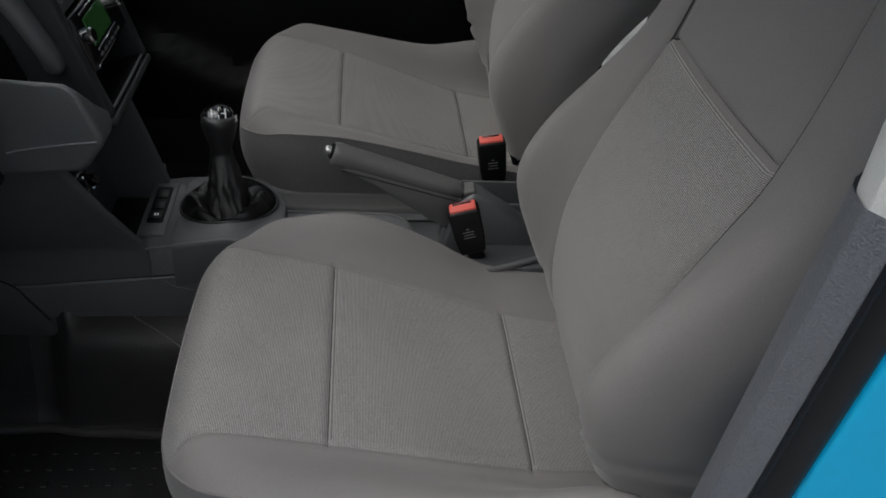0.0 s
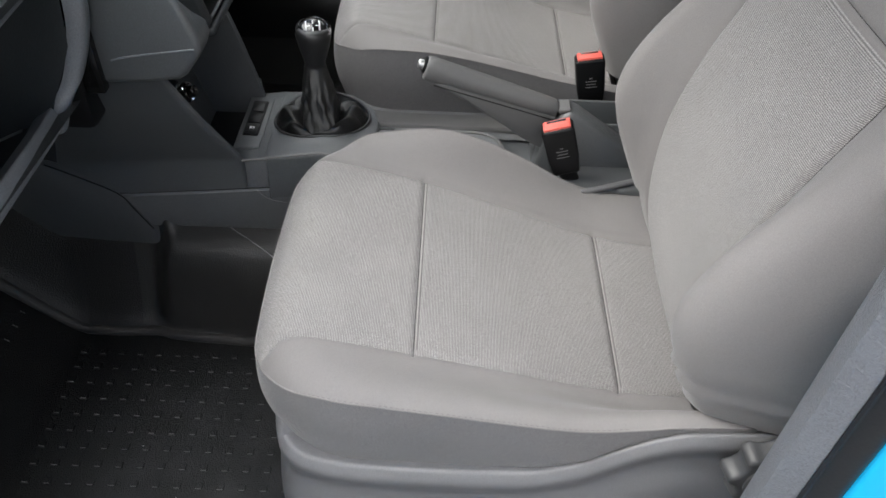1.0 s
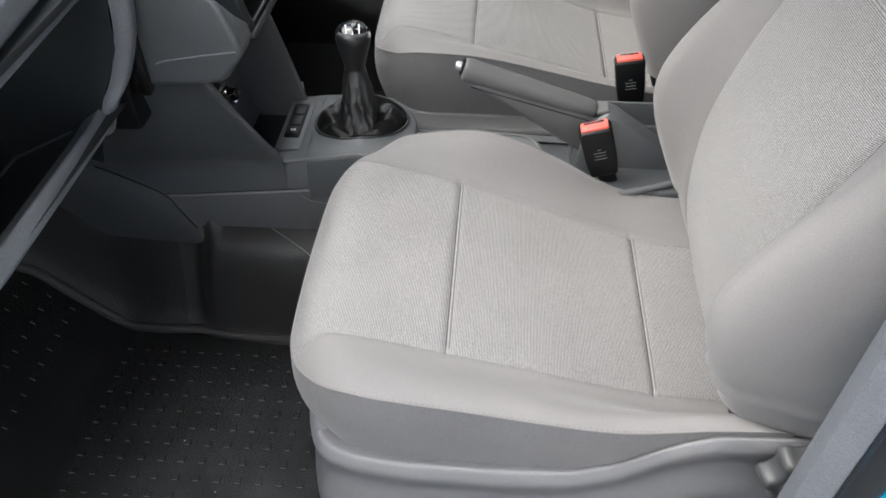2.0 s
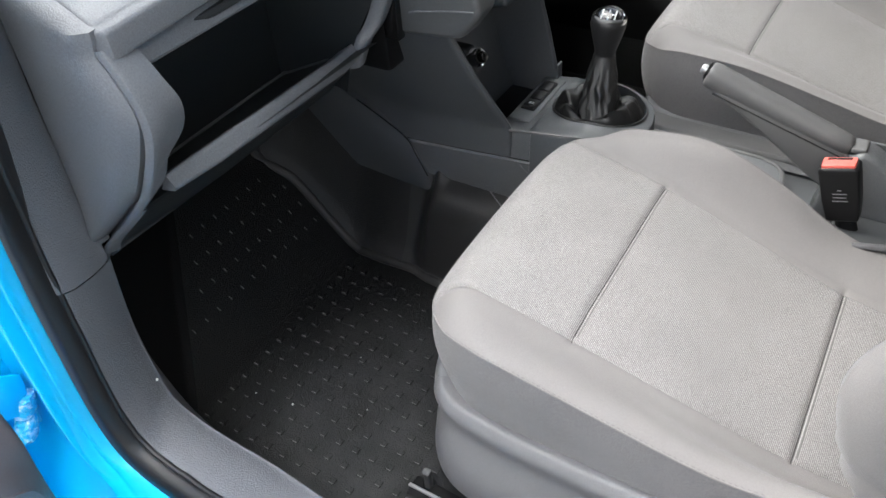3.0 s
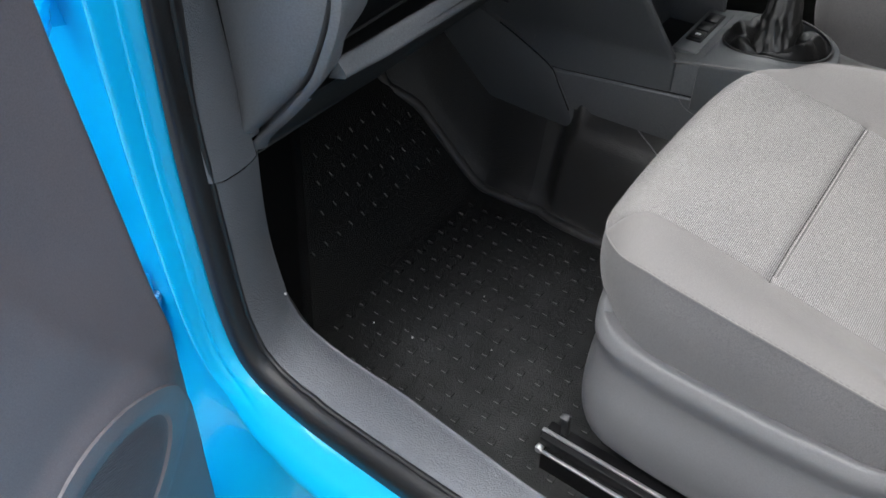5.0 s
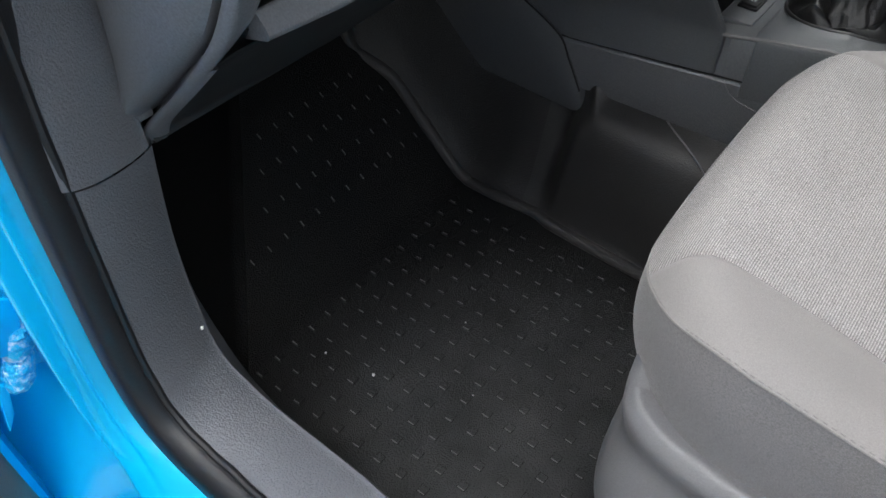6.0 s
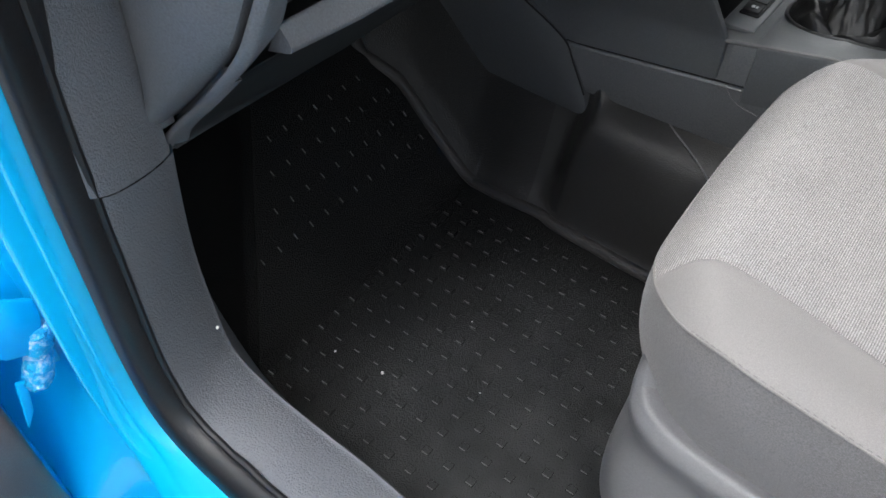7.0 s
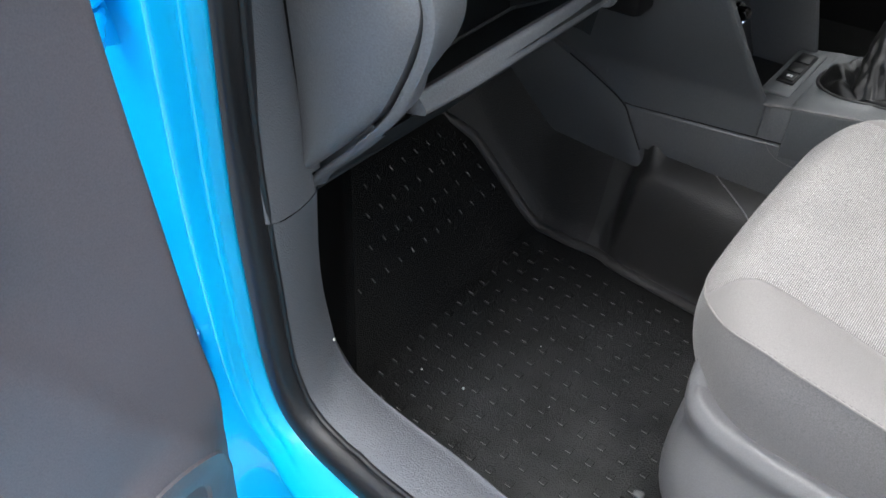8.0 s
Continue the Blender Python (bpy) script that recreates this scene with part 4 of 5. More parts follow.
dpart("shelf_edge", tube(curve_through([(-0.549, 0.372, 0.4165), (-0.549, 0.55, 0.4165), (-0.548, 0.700, 0.4165), (-0.535, 0.717, 0.4205), (-0.47, 0.728, 0.4485)], 5), 0.0022, 6), DASH, "rounded inner edge")
# a clip and a scratch on the back of the shelf
dpart("clip", box(-0.553, 0.560, 0.600, -0.545, 0.575, 0.606, 0.001), CHROME, "small bright metal clip")
# upper ledge
rows = []
for y in np.linspace(0.357, 0.79, 30):
    x = face_x(max(y, 0.42)) + 0.092 * (max(y, 0.42) - y) + 0.006
    sec = [(x - 0.03, 0.651), (x - 0.002, 0.652), (x + 0.003, 0.655), (x + 0.003, 0.673), (x + 0.001, 0.679), (x - 0.005, 0.683), (x - 0.02, 0.692),
           (x - 0.10, 0.728), (x - 0.25, 0.765), (x - 0.55, 0.79), (x - 0.66, 0.78)]
    rows.append([V(a, y, b) for a, b in curve_through(sec, 4)])
first = rows[0]
for back, y in ((0.004, 0.3535), (0.012, 0.3515), (0.030, 0.351), (0.10, 0.351)):
    rows.insert(0, [V(q.x - back, y, q.z) for q in first])
dpart("upper_ledge", grid(rows, flip=True), UPPER_DASH)
dpart("dash_core", box(-1.04, 0.36, 0.42, -0.568, 1.70, 0.70, 0.02), DARK)
rows = []
for y in (0.79, 1.2, 1.70):
    sec = [(-0.47, 0.640), (-0.46, 0.69), (-0.48, 0.73), (-0.65, 0.775), (-0.96, 0.79), (-1.05, 0.78)]
    rows.append([V(a, y, b) for a, b in curve_through(sec, 4)])
dpart("far_dash_top", grid(rows, flip=True))
dpart("far_dash_face", box(-0.60, 1.16, 0.40, -0.42, 1.70, 0.70, 0.03, 3), DASH)
# vent in the upper ledge
vent = turned([(0.032, 0.0), (0.034, 0.004), (0.028, 0.006), (0.024, 0.002), (0.001, 0.001)], (-0.424, 0.445, 0.695), (0.38, 0, 1))
dpart("air_vent", vent, DARK, "round black air vent")

# lower middle block
BLOCK = [(-0.392, 0.473), (-0.335, 0.479), (-0.296, 0.485), (-0.285, 0.492), (-0.264, 0.520), (-0.260, 0.531), (-0.263, 0.546), (-0.278, 0.592), (-0.292, 0.603), (-0.392, 0.604)]
dpart("middle_block", prism([tuple(q) for q in BLOCK], 0.05, lambda u, v, d: V(u + 0.03 * max(0, d - 0.08), 0.790 + d - 0.06 * (u + 0.32), v - 0.8 * d * clamp((v - 0.55) / 0.04, 0, 1)), 0.009, 4), DASH)
# crease between the faces, its highlight drawn as a paler tube
dpart("block_crease", tube([(-0.372 + 0.104 * k / 10, 0.7895 - 0.06 * (-0.052 + 0.104 * k / 10), 0.508 + 0.022 * (k / 10) ** 0.8) for k in range(11)], 0.0012, 6), UPPER_DASH, "moulded crease with painted highlight")
dpart("dash_side", box(-0.63, 0.800, 0.40, -0.42, 0.90, 0.66, 0.01), DARK)
dpart("gap_strip", box(-0.41, 0.784, 0.467, -0.386, 0.80, 0.70, 0.002), GLOSS)

# ---------------------------------------------------------------- centre stack with radio
stack = thing("centre_stack", "dark grey plastic centre stack with open pocket", "centre stack", at=(-0.34, 1.0, 0.5))


def spart(name, bm, mat=DASH, lab=""):
    bm.transform(Matrix.Translation((0.34, -1.0, -0.5)))
    return part(name, bm, mat, stack, lab)


tilt = Matrix.Translation((-0.274, 0.9775, 0.508)) @ Matrix.Rotation(radians(-16), 4, "Y")
for y0, y1 in ((-0.100, -0.080), (0.080, 0.100)):
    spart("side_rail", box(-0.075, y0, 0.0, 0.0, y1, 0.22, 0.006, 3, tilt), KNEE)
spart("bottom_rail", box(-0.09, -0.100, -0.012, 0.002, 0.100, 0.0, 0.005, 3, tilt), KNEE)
spart("pocket_floor", box(-0.12, -0.080, 0.0, -0.004, 0.080, 0.006, 0.002, 2, tilt), DARK)
spart("pocket_back", box(-0.13, -0.080, 0.0, -0.12, 0.080, 0.08, 0.002, 2, tilt), DARK)
spart("pocket_edge", tube([tilt @ V(-0.003, -0.078, 0.006), tilt @ V(-0.001, 0.0, 0.007), tilt @ V(-0.003, 0.078, 0.006)], 0.002, 6), CONSOLE, "pale pocket edge")
spart("top_panel", box(-0.06, -0.080, 0.128, -0.004, 0.080, 0.24, 0.006, 3, tilt))
# rounded trim down the near side of the stack, and the dark recess below it
bar = [tilt @ V(a, b, c) for a, b, c in ((-0.045, -0.118, 0.20), (-0.035, -0.114, 0.16), (-0.030, -0.110, 0.12), (-0.030, -0.104, 0.092), (-0.036, -0.098, 0.076))]
spart("side_trim", tube(curve_through(bar, 6), [0.017 * min(1, 0.35 + 0.16 * (24 - k)) for k in range(25)], 14, 0.75), DASH, "rounded grey side trim")
for k in range(2):
    spart("vent_blade", box(-0.020, -0.076, 0.143 + k * 0.028, 0.001, 0.060, 0.150 + k * 0.028, 0.002, 2, tilt), SHELL, "pale vent blade")
tilt_low = tilt @ Matrix.Translation((0, 0, -0.022))
radio = thing("car_radio", "black car radio with dim green display", "radio")
part("radio_body", box(-0.12, -0.077, 0.076, 0.0, 0.077, 0.148, 0.004, 3, tilt_low), GLOSS, radio)
part("display", box(-0.001, -0.050, 0.098, 0.0012, 0.026, 0.134, 0.001, 1, tilt_low), SCREEN, radio, "dim green display")
part("disc_slot", box(-0.001, -0.052, 0.139, 0.0015, 0.052, 0.1415, 0.0005, 1, tilt_low), CHROME, radio, "bright slot edge")
part("key_strip", box(-0.001, -0.046, 0.0905, 0.0015, 0.040, 0.0935, 0.0005, 1, tilt_low), CHROME, radio, "bright strip of keys")
for k in range(6):
    part("button", box(0.0, -0.048 + k * 0.0155, 0.0835, 0.0022, -0.037 + k * 0.0155, 0.0875, 0.0008, 1, tilt_low), WHEEL, radio)
part("badge", box(0.0, -0.070, 0.0765, 0.0022, -0.062, 0.0805, 0.001, 1, tilt_low), CHROME, radio, "small bright mark")
for y in (-0.064, 0.058):
    part("knob", turned([(0.010, 0.0), (0.010, 0.010), (0.008, 0.012), (0.001, 0.012)], tilt_low @ V(0, y, 0.118), tilt.to_3x3() @ V(1, 0, 0), 16), CHROME, radio, "silver rotary knob")

# ---------------------------------------------------------------- centre console
console = thing("centre_console", "dark grey grained plastic centre console", "console", at=(-0.2, 1.0, 0.2))


def cpart(name, bm, mat=CONSOLE, lab="", angle=35):
    bm.transform(Matrix.Translation((0.2, -1.0, -0.2)))
    return part(name, bm, mat, console, lab, angle)


# knee wedges on both sides
def wedge(mirror):
    def Y(y):
        return 1.935 - y if mirror else y
    rim = [(-0.62, 0.865, 0.40), (-0.52, 0.842, 0.430), (-0.42, 0.824, 0.455), (-0.385, 0.819, 0.464), (-0.360, 0.820, 0.468), (-0.336, 0.822, 0.469)]
    foot = [(-0.66, 0.905, 0.26), (-0.56, 0.893, 0.275), (-0.46, 0.884, 0.288), (-0.40, 0.881, 0.293), (-0.33, 0.879, 0.297), (-0.270, 0.877, 0.300)]
    if mirror:
        rim = [(x + 0.018, y + 0.050, z) for x, y, z in rim]
    a, b = curve_through(rim, 5), curve_through(foot, 5)
    rows = []
    for p, q in zip(a, b):
        p, q = V(*p), V(*q)
        row = [p + V(0, 0.03, 0.004), p + V(0, 0.004, 0.001), p] + [p.lerp(q, t) + V(0, -0.004 * math.sin(math.pi * t), 0) for t in (0.08, 0.25, 0.5, 0.75, 0.95)]
        row += [q + V(0, -0.001, -0.004), q + V(0, -0.002, -0.02), V(q.x, 0.8752 + 0.10 * max(0, -0.45 - q.x), lerp_table([(-0.66, 0.24), (-0.45, 0.2335), (-0.27, 0.2525)], q.x))]
        rows.append([V(v.x, Y(v.y), v.z) for v in row])
    last = rows[-1]
    for off, ins in ((0.004, 0.002), (0.006, 0.007), (0.003, 0.012), (-0.006, 0.013), (-0.10, 0.013)):
        rows.append([V(v.x + off, v.y + (-ins if mirror else ins), v.z) for v in last])
    return grid(rows, flip=mirror)


cpart("knee_wedge", wedge(False), DASH)
cpart("knee_wedge", wedge(True), DASH)
# side panel with its joint, both sides
def side_panel(mirror):
    def Y(y):
        return 1.945 - y if mirror else y
    rows = []
    for x in np.linspace(-0.262 if mirror else -0.50, 0.20, 50):
        zt = lerp_table([(-0.66, 0.262), (-0.27, 0.299), (-0.155, 0.318), (-0.06, 0.300), (0.05, 0.275), (0.20, 0.27)], x)
        zl = lerp_table([(-0.66, 0.21), (-0.45, 0.231), (-0.20, 0.257), (0.0, 0.262), (0.2, 0.25)], x)
        if mirror:
            zt = min(zt, lerp_table([(-0.20, 0.296), (-0.16, 0.266), (-0.10, 0.244), (0.20, 0.240)], x))
        zl = min(zl, zt - 0.012)
        inn = 0.008 * clamp((-0.262 - x) / 0.006, 0, 1)
        row = [(x, 0.900, zt - 0.004), (x, 0.884 + inn, zt - 0.001), (x, 0.8795 + inn, zt - 0.001), (x, 0.8775 + inn, zt - 0.006), (x, 0.877 + inn, (zt + zl) / 2), (x, 0.8768 + inn * 0.5, zl + 0.002), (x, 0.8815, zl + 0.0005),
               (x, 0.8822, zl - 0.0008), (x, 0.8790, zl - 0.0022), (x, 0.8768, zl - 0.005), (x, 0.8775, zl - 0.03), (x, 0.879, 0.170), (x, 0.881, 0.166), (x, 0.90, 0.165)]
        rows.append([V(a, Y(b), c) for a, b, c in row])
    return grid(rows, flip=not mirror)


# added tube of paler plastic, stands in for the bevel's highlight
cpart("deck_edge", tube([(x, 0.8795, lerp_table([(-0.27, 0.2995), (-0.155, 0.3185), (-0.06, 0.3005)], x)) for x in np.linspace(-0.272, -0.06, 24)], 0.0026, 8), GRIP, "rounded deck edge with painted highlight")
cpart("side_panel", side_panel(False), CONSOLE, "grained side panel with a few scratches", 25)
cpart("scuff_line", tube(curve_through([(-0.252, 0.8768, 0.249), (-0.243, 0.8766, 0.237), (-0.230, 0.8766, 0.230), (-0.209, 0.8766, 0.226)], 5), 0.0005, 5), SHELL, "pale curved scuff line")
cpart("side_panel", side_panel(True), CONSOLE, "", 25)
# lower flap in front of the side panel
FLAP = [(-0.72, 0.330), (-0.59, 0.289), (-0.52, 0.262), (-0.462, 0.233), (-0.444, 0.205), (-0.424, 0.166), (-0.4185, 0.154), (-0.4175, 0.147), (-0.419, 0.141), (-0.424, 0.136), (-0.431, 0.1335), (-0.440, 0.134), (-0.50, 0.134), (-0.72, 0.138)]
cpart("lower_flap", prism(FLAP, 0.03, lambda u, v, d: V(u, 0.871 + d - (u + 0.42) * 0.05, v), 0.002), DASH)
cpart("panel_joint", tube([(x, 0.8768, lerp_table([(-0.45, 0.2325), (-0.20, 0.2580), (0.0, 0.2635)], x)) for x in np.linspace(-0.46, -0.02, 24)], 0.0011, 6), DARK)
cpart("panel_joint", tube(curve_through([(-0.56, 0.8785, 0.279), (-0.52, 0.8765, 0.2625), (-0.4625, 0.8740, 0.2335), (-0.4445, 0.8730, 0.2055), (-0.4235, 0.8725, 0.166)], 5), 0.0013, 6), DARK)
# top deck with the gaiter's opening
def deck_z(x):
    return lerp_table([(-0.42, 0.290), (-0.27, 0.300), (-0.155, 0.319), (-0.09, 0.312), (-0.06, 0.302), (0.05, 0.272), (0.2, 0.268)], x)


GC, GRX, GRY = (-0.163, 0.977), 0.072, 0.060
rows = []
N = 64
for k in range(N + 1):
    a = 2 * math.pi * k / N
    c, s = math.cos(a), math.sin(a)
    inner = V(GC[0] + GRX * c, GC[1] + GRY * s, 0)
    reach = min((0.082 if c > 0 else 0.072) / max(abs(c), 1e-6), (0.083 if s > 0 else 0.098) / max(abs(s), 1e-6))
    if s > 0:
        round_end = 1 / math.hypot(c / 0.081, s / 0.068)
        reach += (round_end - reach) * clamp((c + 0.75) / 0.6, 0, 1)
    outer = V(GC[0] + reach * c, GC[1] + reach * s, 0)
    way = (outer - inner).normalized() if (outer - inner).length > 1e-6 else V(c, s, 0)
    row = []
    for t in (-0.02, 0.0, 0.06, 0.14, 0.4, 0.7, 1.0):
        p = inner.lerp(outer, max(t, 0))
        lift = -0.012 if t < 0 else 0.004 * math.exp(-(t / 0.12) ** 2)
        p.z = deck_z(p.x) + lift
        row.append(p)
    edge = row[-1]
    row += [edge + way * 0.0025 - V(0, 0, 0.0015), edge + way * 0.004 - V(0, 0, 0.006), edge + way * 0.006 - V(0, 0, 0.07)]
    rows.append(row)
cpart("gear_deck", grid(rows, flip=True), DASH)
# switch plate and pocket ahead of the lever
cpart("front_deck", grid([[V(x, y, deck_z(x) - 0.0008 - dz) for y, dz in ((0.880, 0), (0.95, 0), (1.03, 0), (1.058, 0), (1.061, 0.0015), (1.0625, 0.006), (1.064, 0.07))] for x in (-0.285, -0.26, -0.230)], flip=False), DASH)
cpart("switch_plate", box(-0.284, 0.907, 0.298, -0.2475, 1.041, 0.3045, 0.002, 2, None), DASH)
cpart("switch_strip", box(-0.278, 0.936, 0.3035, -0.2545, 1.026, 0.3075, 0.002), DARK, "black switch strip")
cpart("switch_rocker", box(-0.276, 0.939, 0.3065, -0.2565, 0.962, 0.3100, 0.002), DARK, "small black switch with white mark")
for k in range(2):
    cpart("switch_blank", box(-0.276, 0.965 + k * 0.030, 0.3065, -0.2565, 0.992 + k * 0.030, 0.3090, 0.002), DARK)
cpart("switch_mark", box(-0.2690, 0.947, 0.3096, -0.2650, 0.9525, 0.3104, 0.0003, 1), WHITE, "white printed mark")
cpart("switch_mark", box(-0.2640, 0.947, 0.3096, -0.2615, 0.9525, 0.3104, 0.0003, 1), WHITE)
cpart("pocket_floor", box(-0.42, 0.885, 0.262, -0.284, 1.105, 0.270, 0.003), DARK)
cpart("pocket_wall", prism([(-0.348, 0.268), (-0.425, 0.50), (-0.45, 0.50), (-0.41, 0.262)], 0.215, lambda u, v, d: V(u, 0.888 + d, v), 0.004), DASH)
cpart("pocket_front_edge", box(-0.2875, 0.885, 0.262, -0.283, 1.105, 0.300, 0.001), CONSOLE)
oval = [(0.044 * math.cos(a), 0.0125 * math.sin(a)) for a in np.linspace(0, 2 * math.pi, 36)]
cpart("oval_rim", tube([(-0.360 + 0.735 * u - 0.68 * v, 1.0575, 0.361 + 0.68 * u + 0.735 * v) for u, v in oval], 0.0016, 6), CONSOLE, "oval rim moulded in the panel")

# tray behind the lever
cpart("tray_floor", grid([[V(x, y, 0.232) for y in (0.89, 0.95, 1.03, 1.072)] for x in (-0.10, 0.05, 0.20)]), DASH)
far_edge = [(-0.150, 1.048, 0.268), (-0.122, 1.058, 0.262), (-0.10, 1.067, 0.255), (-0.07, 1.072, 0.250), (0.012, 1.0735, 0.247), (0.10, 1.073, 0.248), (0.17, 1.071, 0.250)]
rows = []
for p in curve_through(far_edge, 6):
    p = V(*p)
    rows.append([p + V(0, a, b) for a, b in curve_through([(0.030, -0.05), (0.028, -0.006), (0.020, -0.001), (-0.006, 0.0), (-0.011, -0.003), (-0.013, -0.009), (-0.014, -0.03)], 3)])
cpart("tray_edge", grid(rows), GRIP, "rounded pale grey tray edge")
near_edge = [(-0.10, 1.010, 0.275), (-0.04, 1.024, 0.264), (0.058, 1.026, 0.262), (0.091, 1.021, 0.262), (0.109, 1.006, 0.262), (0.116, 0.980, 0.262), (0.118, 0.945, 0.262)]
cpart("tray_edge", tube(curve_through(near_edge, 6), 0.0035, 10, 0.8), GRIP)
rows = []
for p in curve_through(near_edge, 6):
    rows.append([V(p[0], 0.884, p[2] - 0.001), V(p[0], 0.884 + (p[1] - 0.884) * 0.5, p[2] - 0.001), V(p[0], p[1], p[2]), V(p[0] + 0.001, p[1] + 0.002, 0.230)])
cpart("tray_shoulder", grid(rows, flip=True), CONSOLE)
# rear box
def open_box(x0, y0, z0, x1, y1, z1, t):
    return merged(box(x0, y0, z0, x1, y0 + t, z1, 0.003), box(x0, y1 - t, z0, x1, y1, z1, 0.003), box(x0, y0 + t, z0, x0 + t, y1 - t, z1 - 0.001, 0.003),
                  box(x0 + t, y0 + t, z0, x1, y1 - t, z0 + 0.02, 0.003))


cpart("rear_box", open_box(0.165, 0.980, 0.20, 0.52, 1.050, 0.318, 0.006), DASH)
cpart("rear_side", box(0.195, 0.880, 0.20, 0.52, 0.968, 0.272, 0.004, 3), DASH)
cpart("rear_ledge", box(0.235, 0.953, 0.268, 0.52, 0.969, 0.286, 0.003, 2), DASH)
cpart("rear_rim", tube([(0.225, 0.866, 0.2765), (0.26, 0.878, 0.2765), (0.31, 0.898, 0.2765), (0.40, 0.93, 0.2765)], 0.0045, 8), SHELL, "pale grey bin rim")
cpart("rear_lower", box(0.10, 0.868, 0.16, 0.52, 0.9, 0.262, 0.006, 3), DASH)

# power socket
socket = thing("power_socket", "black round power socket with bright rim", "socket")
ax = V(0.85, -0.1, 0.35)
part("barrel", turned([(0.015, -0.03), (0.015, 0.0), (0.013, 0.004), (0.010, 0.002), (0.009, -0.01), (0.001, -0.012)], (-0.338, 0.915, 0.390), ax, 20), CHROME, socket, "bright metal rim")
part("plug", turned([(0.009, -0.01), (0.009, 0.006), (0.007, 0.009), (0.001, 0.010)], (-0.334, 0.914, 0.391), ax, 16), GLOSS, socket)
part("mount", box(-0.40, 0.903, 0.376, -0.350, 0.929, 0.403, 0.006, 3), DARK, socket)

# gear lever
gear = thing("gear_lever", "black gear lever with leather gaiter and chrome ringed knob", "gear lever", at=(GC[0], GC[1], 0.31))


def gpart(name, bm, mat, lab=""):
    bm.transform(Matrix.Translation((-GC[0], -GC[1], -0.31)))
    return part(name, bm, mat, gear, lab, 60)


rows = []
M = 88
for t in np.linspace(0, 1, 46):
    u = min(1, t / 0.40)
    v = max(0, (t - 0.40) / 0.60)
    foot = V(GC[0] + 0.004, GC[1] - 0.022, 0)
    top = V(-0.1715, 1.0025, 0)
    c = V(GC[0], GC[1], 0).lerp(foot, u ** 0.8) if v == 0 else foot.lerp(top, v)
    ra = GRX * 0.98 + (0.0275 - GRX * 0.98) * u ** 0.85 if v == 0 else 0.0275 + 0.001 * math.sin(v * math.pi) - 0.0115 * v ** 1.8
    rb = GRY * 0.98 + (0.0265 - GRY * 0.98) * u ** 0.85 if v == 0 else 0.0265 + 0.001 * math.sin(v * math.pi) - 0.0105 * v ** 1.8
    row = []
    for k in range(M):
        a = 2 * math.pi * k / M
        pouch = 0.55 + 0.45 * abs(math.cos(a + 0.35)) + 0.25 * noise.noise(V(1.6 * math.cos(a), 1.6 * math.sin(a), 4.0))
        z = 0.303 + 0.038 * pouch * math.sin(u * math.pi) ** 0.7 - 0.004 * u if v == 0 else 0.299 + 0.089 * v
        fold = 0.0
        for at, drift, wide, deep in ((2.7, 1.0, 0.20, 0.34), (3.5, 0.7, 0.16, 0.30), (4.45, -0.5, 0.22, 0.24), (5.4, -0.9, 0.18, 0.34), (0.3, 0.9, 0.24, 0.28), (1.3, -0.8, 0.22, 0.25), (6.0, 0.5, 0.14, 0.24)):
            off = (a - at - drift * t + math.pi) % (2 * math.pi) - math.pi
            fold += -deep * math.exp(-(off / wide) ** 2) + 0.55 * deep * math.exp(-((off - 1.8 * wide) / wide) ** 2)
        wrinkle = noise.noise(V(2.4 * math.cos(a), 2.4 * math.sin(a), 9 * t)) + 0.5 * noise.noise(V(5 * math.cos(a), 5 * math.sin(a), 15 * t))
        lump = (0.75 * fold + 0.10 * wrinkle) if v == 0 else (0.12 * fold * (1 - 0.6 * v) + 0.24 * wrinkle * (1 - v * v))
        lump *= math.sin(min(1, t * 5) * math.pi / 2)
        if v == 0:
            z += 0.016 * fold * math.sin(u * math.pi) + 0.004 * wrinkle * math.sin(u * math.pi)
            lump *= 0.55
        row.append(V(c.x + ra * (1 + lump) * math.cos(a), c.y + rb * (1 + lump) * math.sin(a), z))
    rows.append(row)
gpart("gaiter", grid(rows, closed=True), LEATHER, "creased black leather gaiter")
ring = [(GC[0] + (GRX + 0.0) * math.cos(a), GC[1] + (GRY + 0.0) * math.sin(a), deck_z(GC[0] + GRX * math.cos(a)) + 0.003) for a in np.linspace(0, 2 * math.pi, 49)]
gpart("gaiter_ring", tube(ring, 0.0022, 8), KNOB)
neck, kaxis = V(-0.1715, 1.0025, 0.386), V(0.02, 0.05, 1)
gpart("knob", turned([(0.0150, -0.006), (0.0170, -0.004), (0.0170, 0.0005), (0.0152, 0.002), (0.0152, 0.005), (0.0166, 0.013), (0.0200, 0.025), (0.0234, 0.038), (0.0256, 0.048), (0.0261, 0.0535), (0.0249, 0.0595), (0.0214, 0.062)],
                     neck, kaxis, 32), KNOB, "satin dark grey knob")
cap_at = neck + kaxis.normalized() * 0.0575
cap_ax = V(0.05, -0.30, 1)
gpart("knob_ring", turned([(0.0247, -0.003), (0.0259, 0.000), (0.0252, 0.0040), (0.0210, 0.0064), (0.0203, 0.004)], cap_at, cap_ax, 32), CHROME, "chrome ring")
gpart("knob_cap", turned([(0.0214, 0.003), (0.0207, 0.0056), (0.014, 0.0080), (0.001, 0.0090)], cap_at, cap_ax, 32), GLOSS, "glossy black cap with white shift pattern")
cm = Matrix.Translation(cap_at + cap_ax.normalized() * 0.0079) @ cap_ax.to_track_quat("Z", "Y").to_matrix().to_4x4()
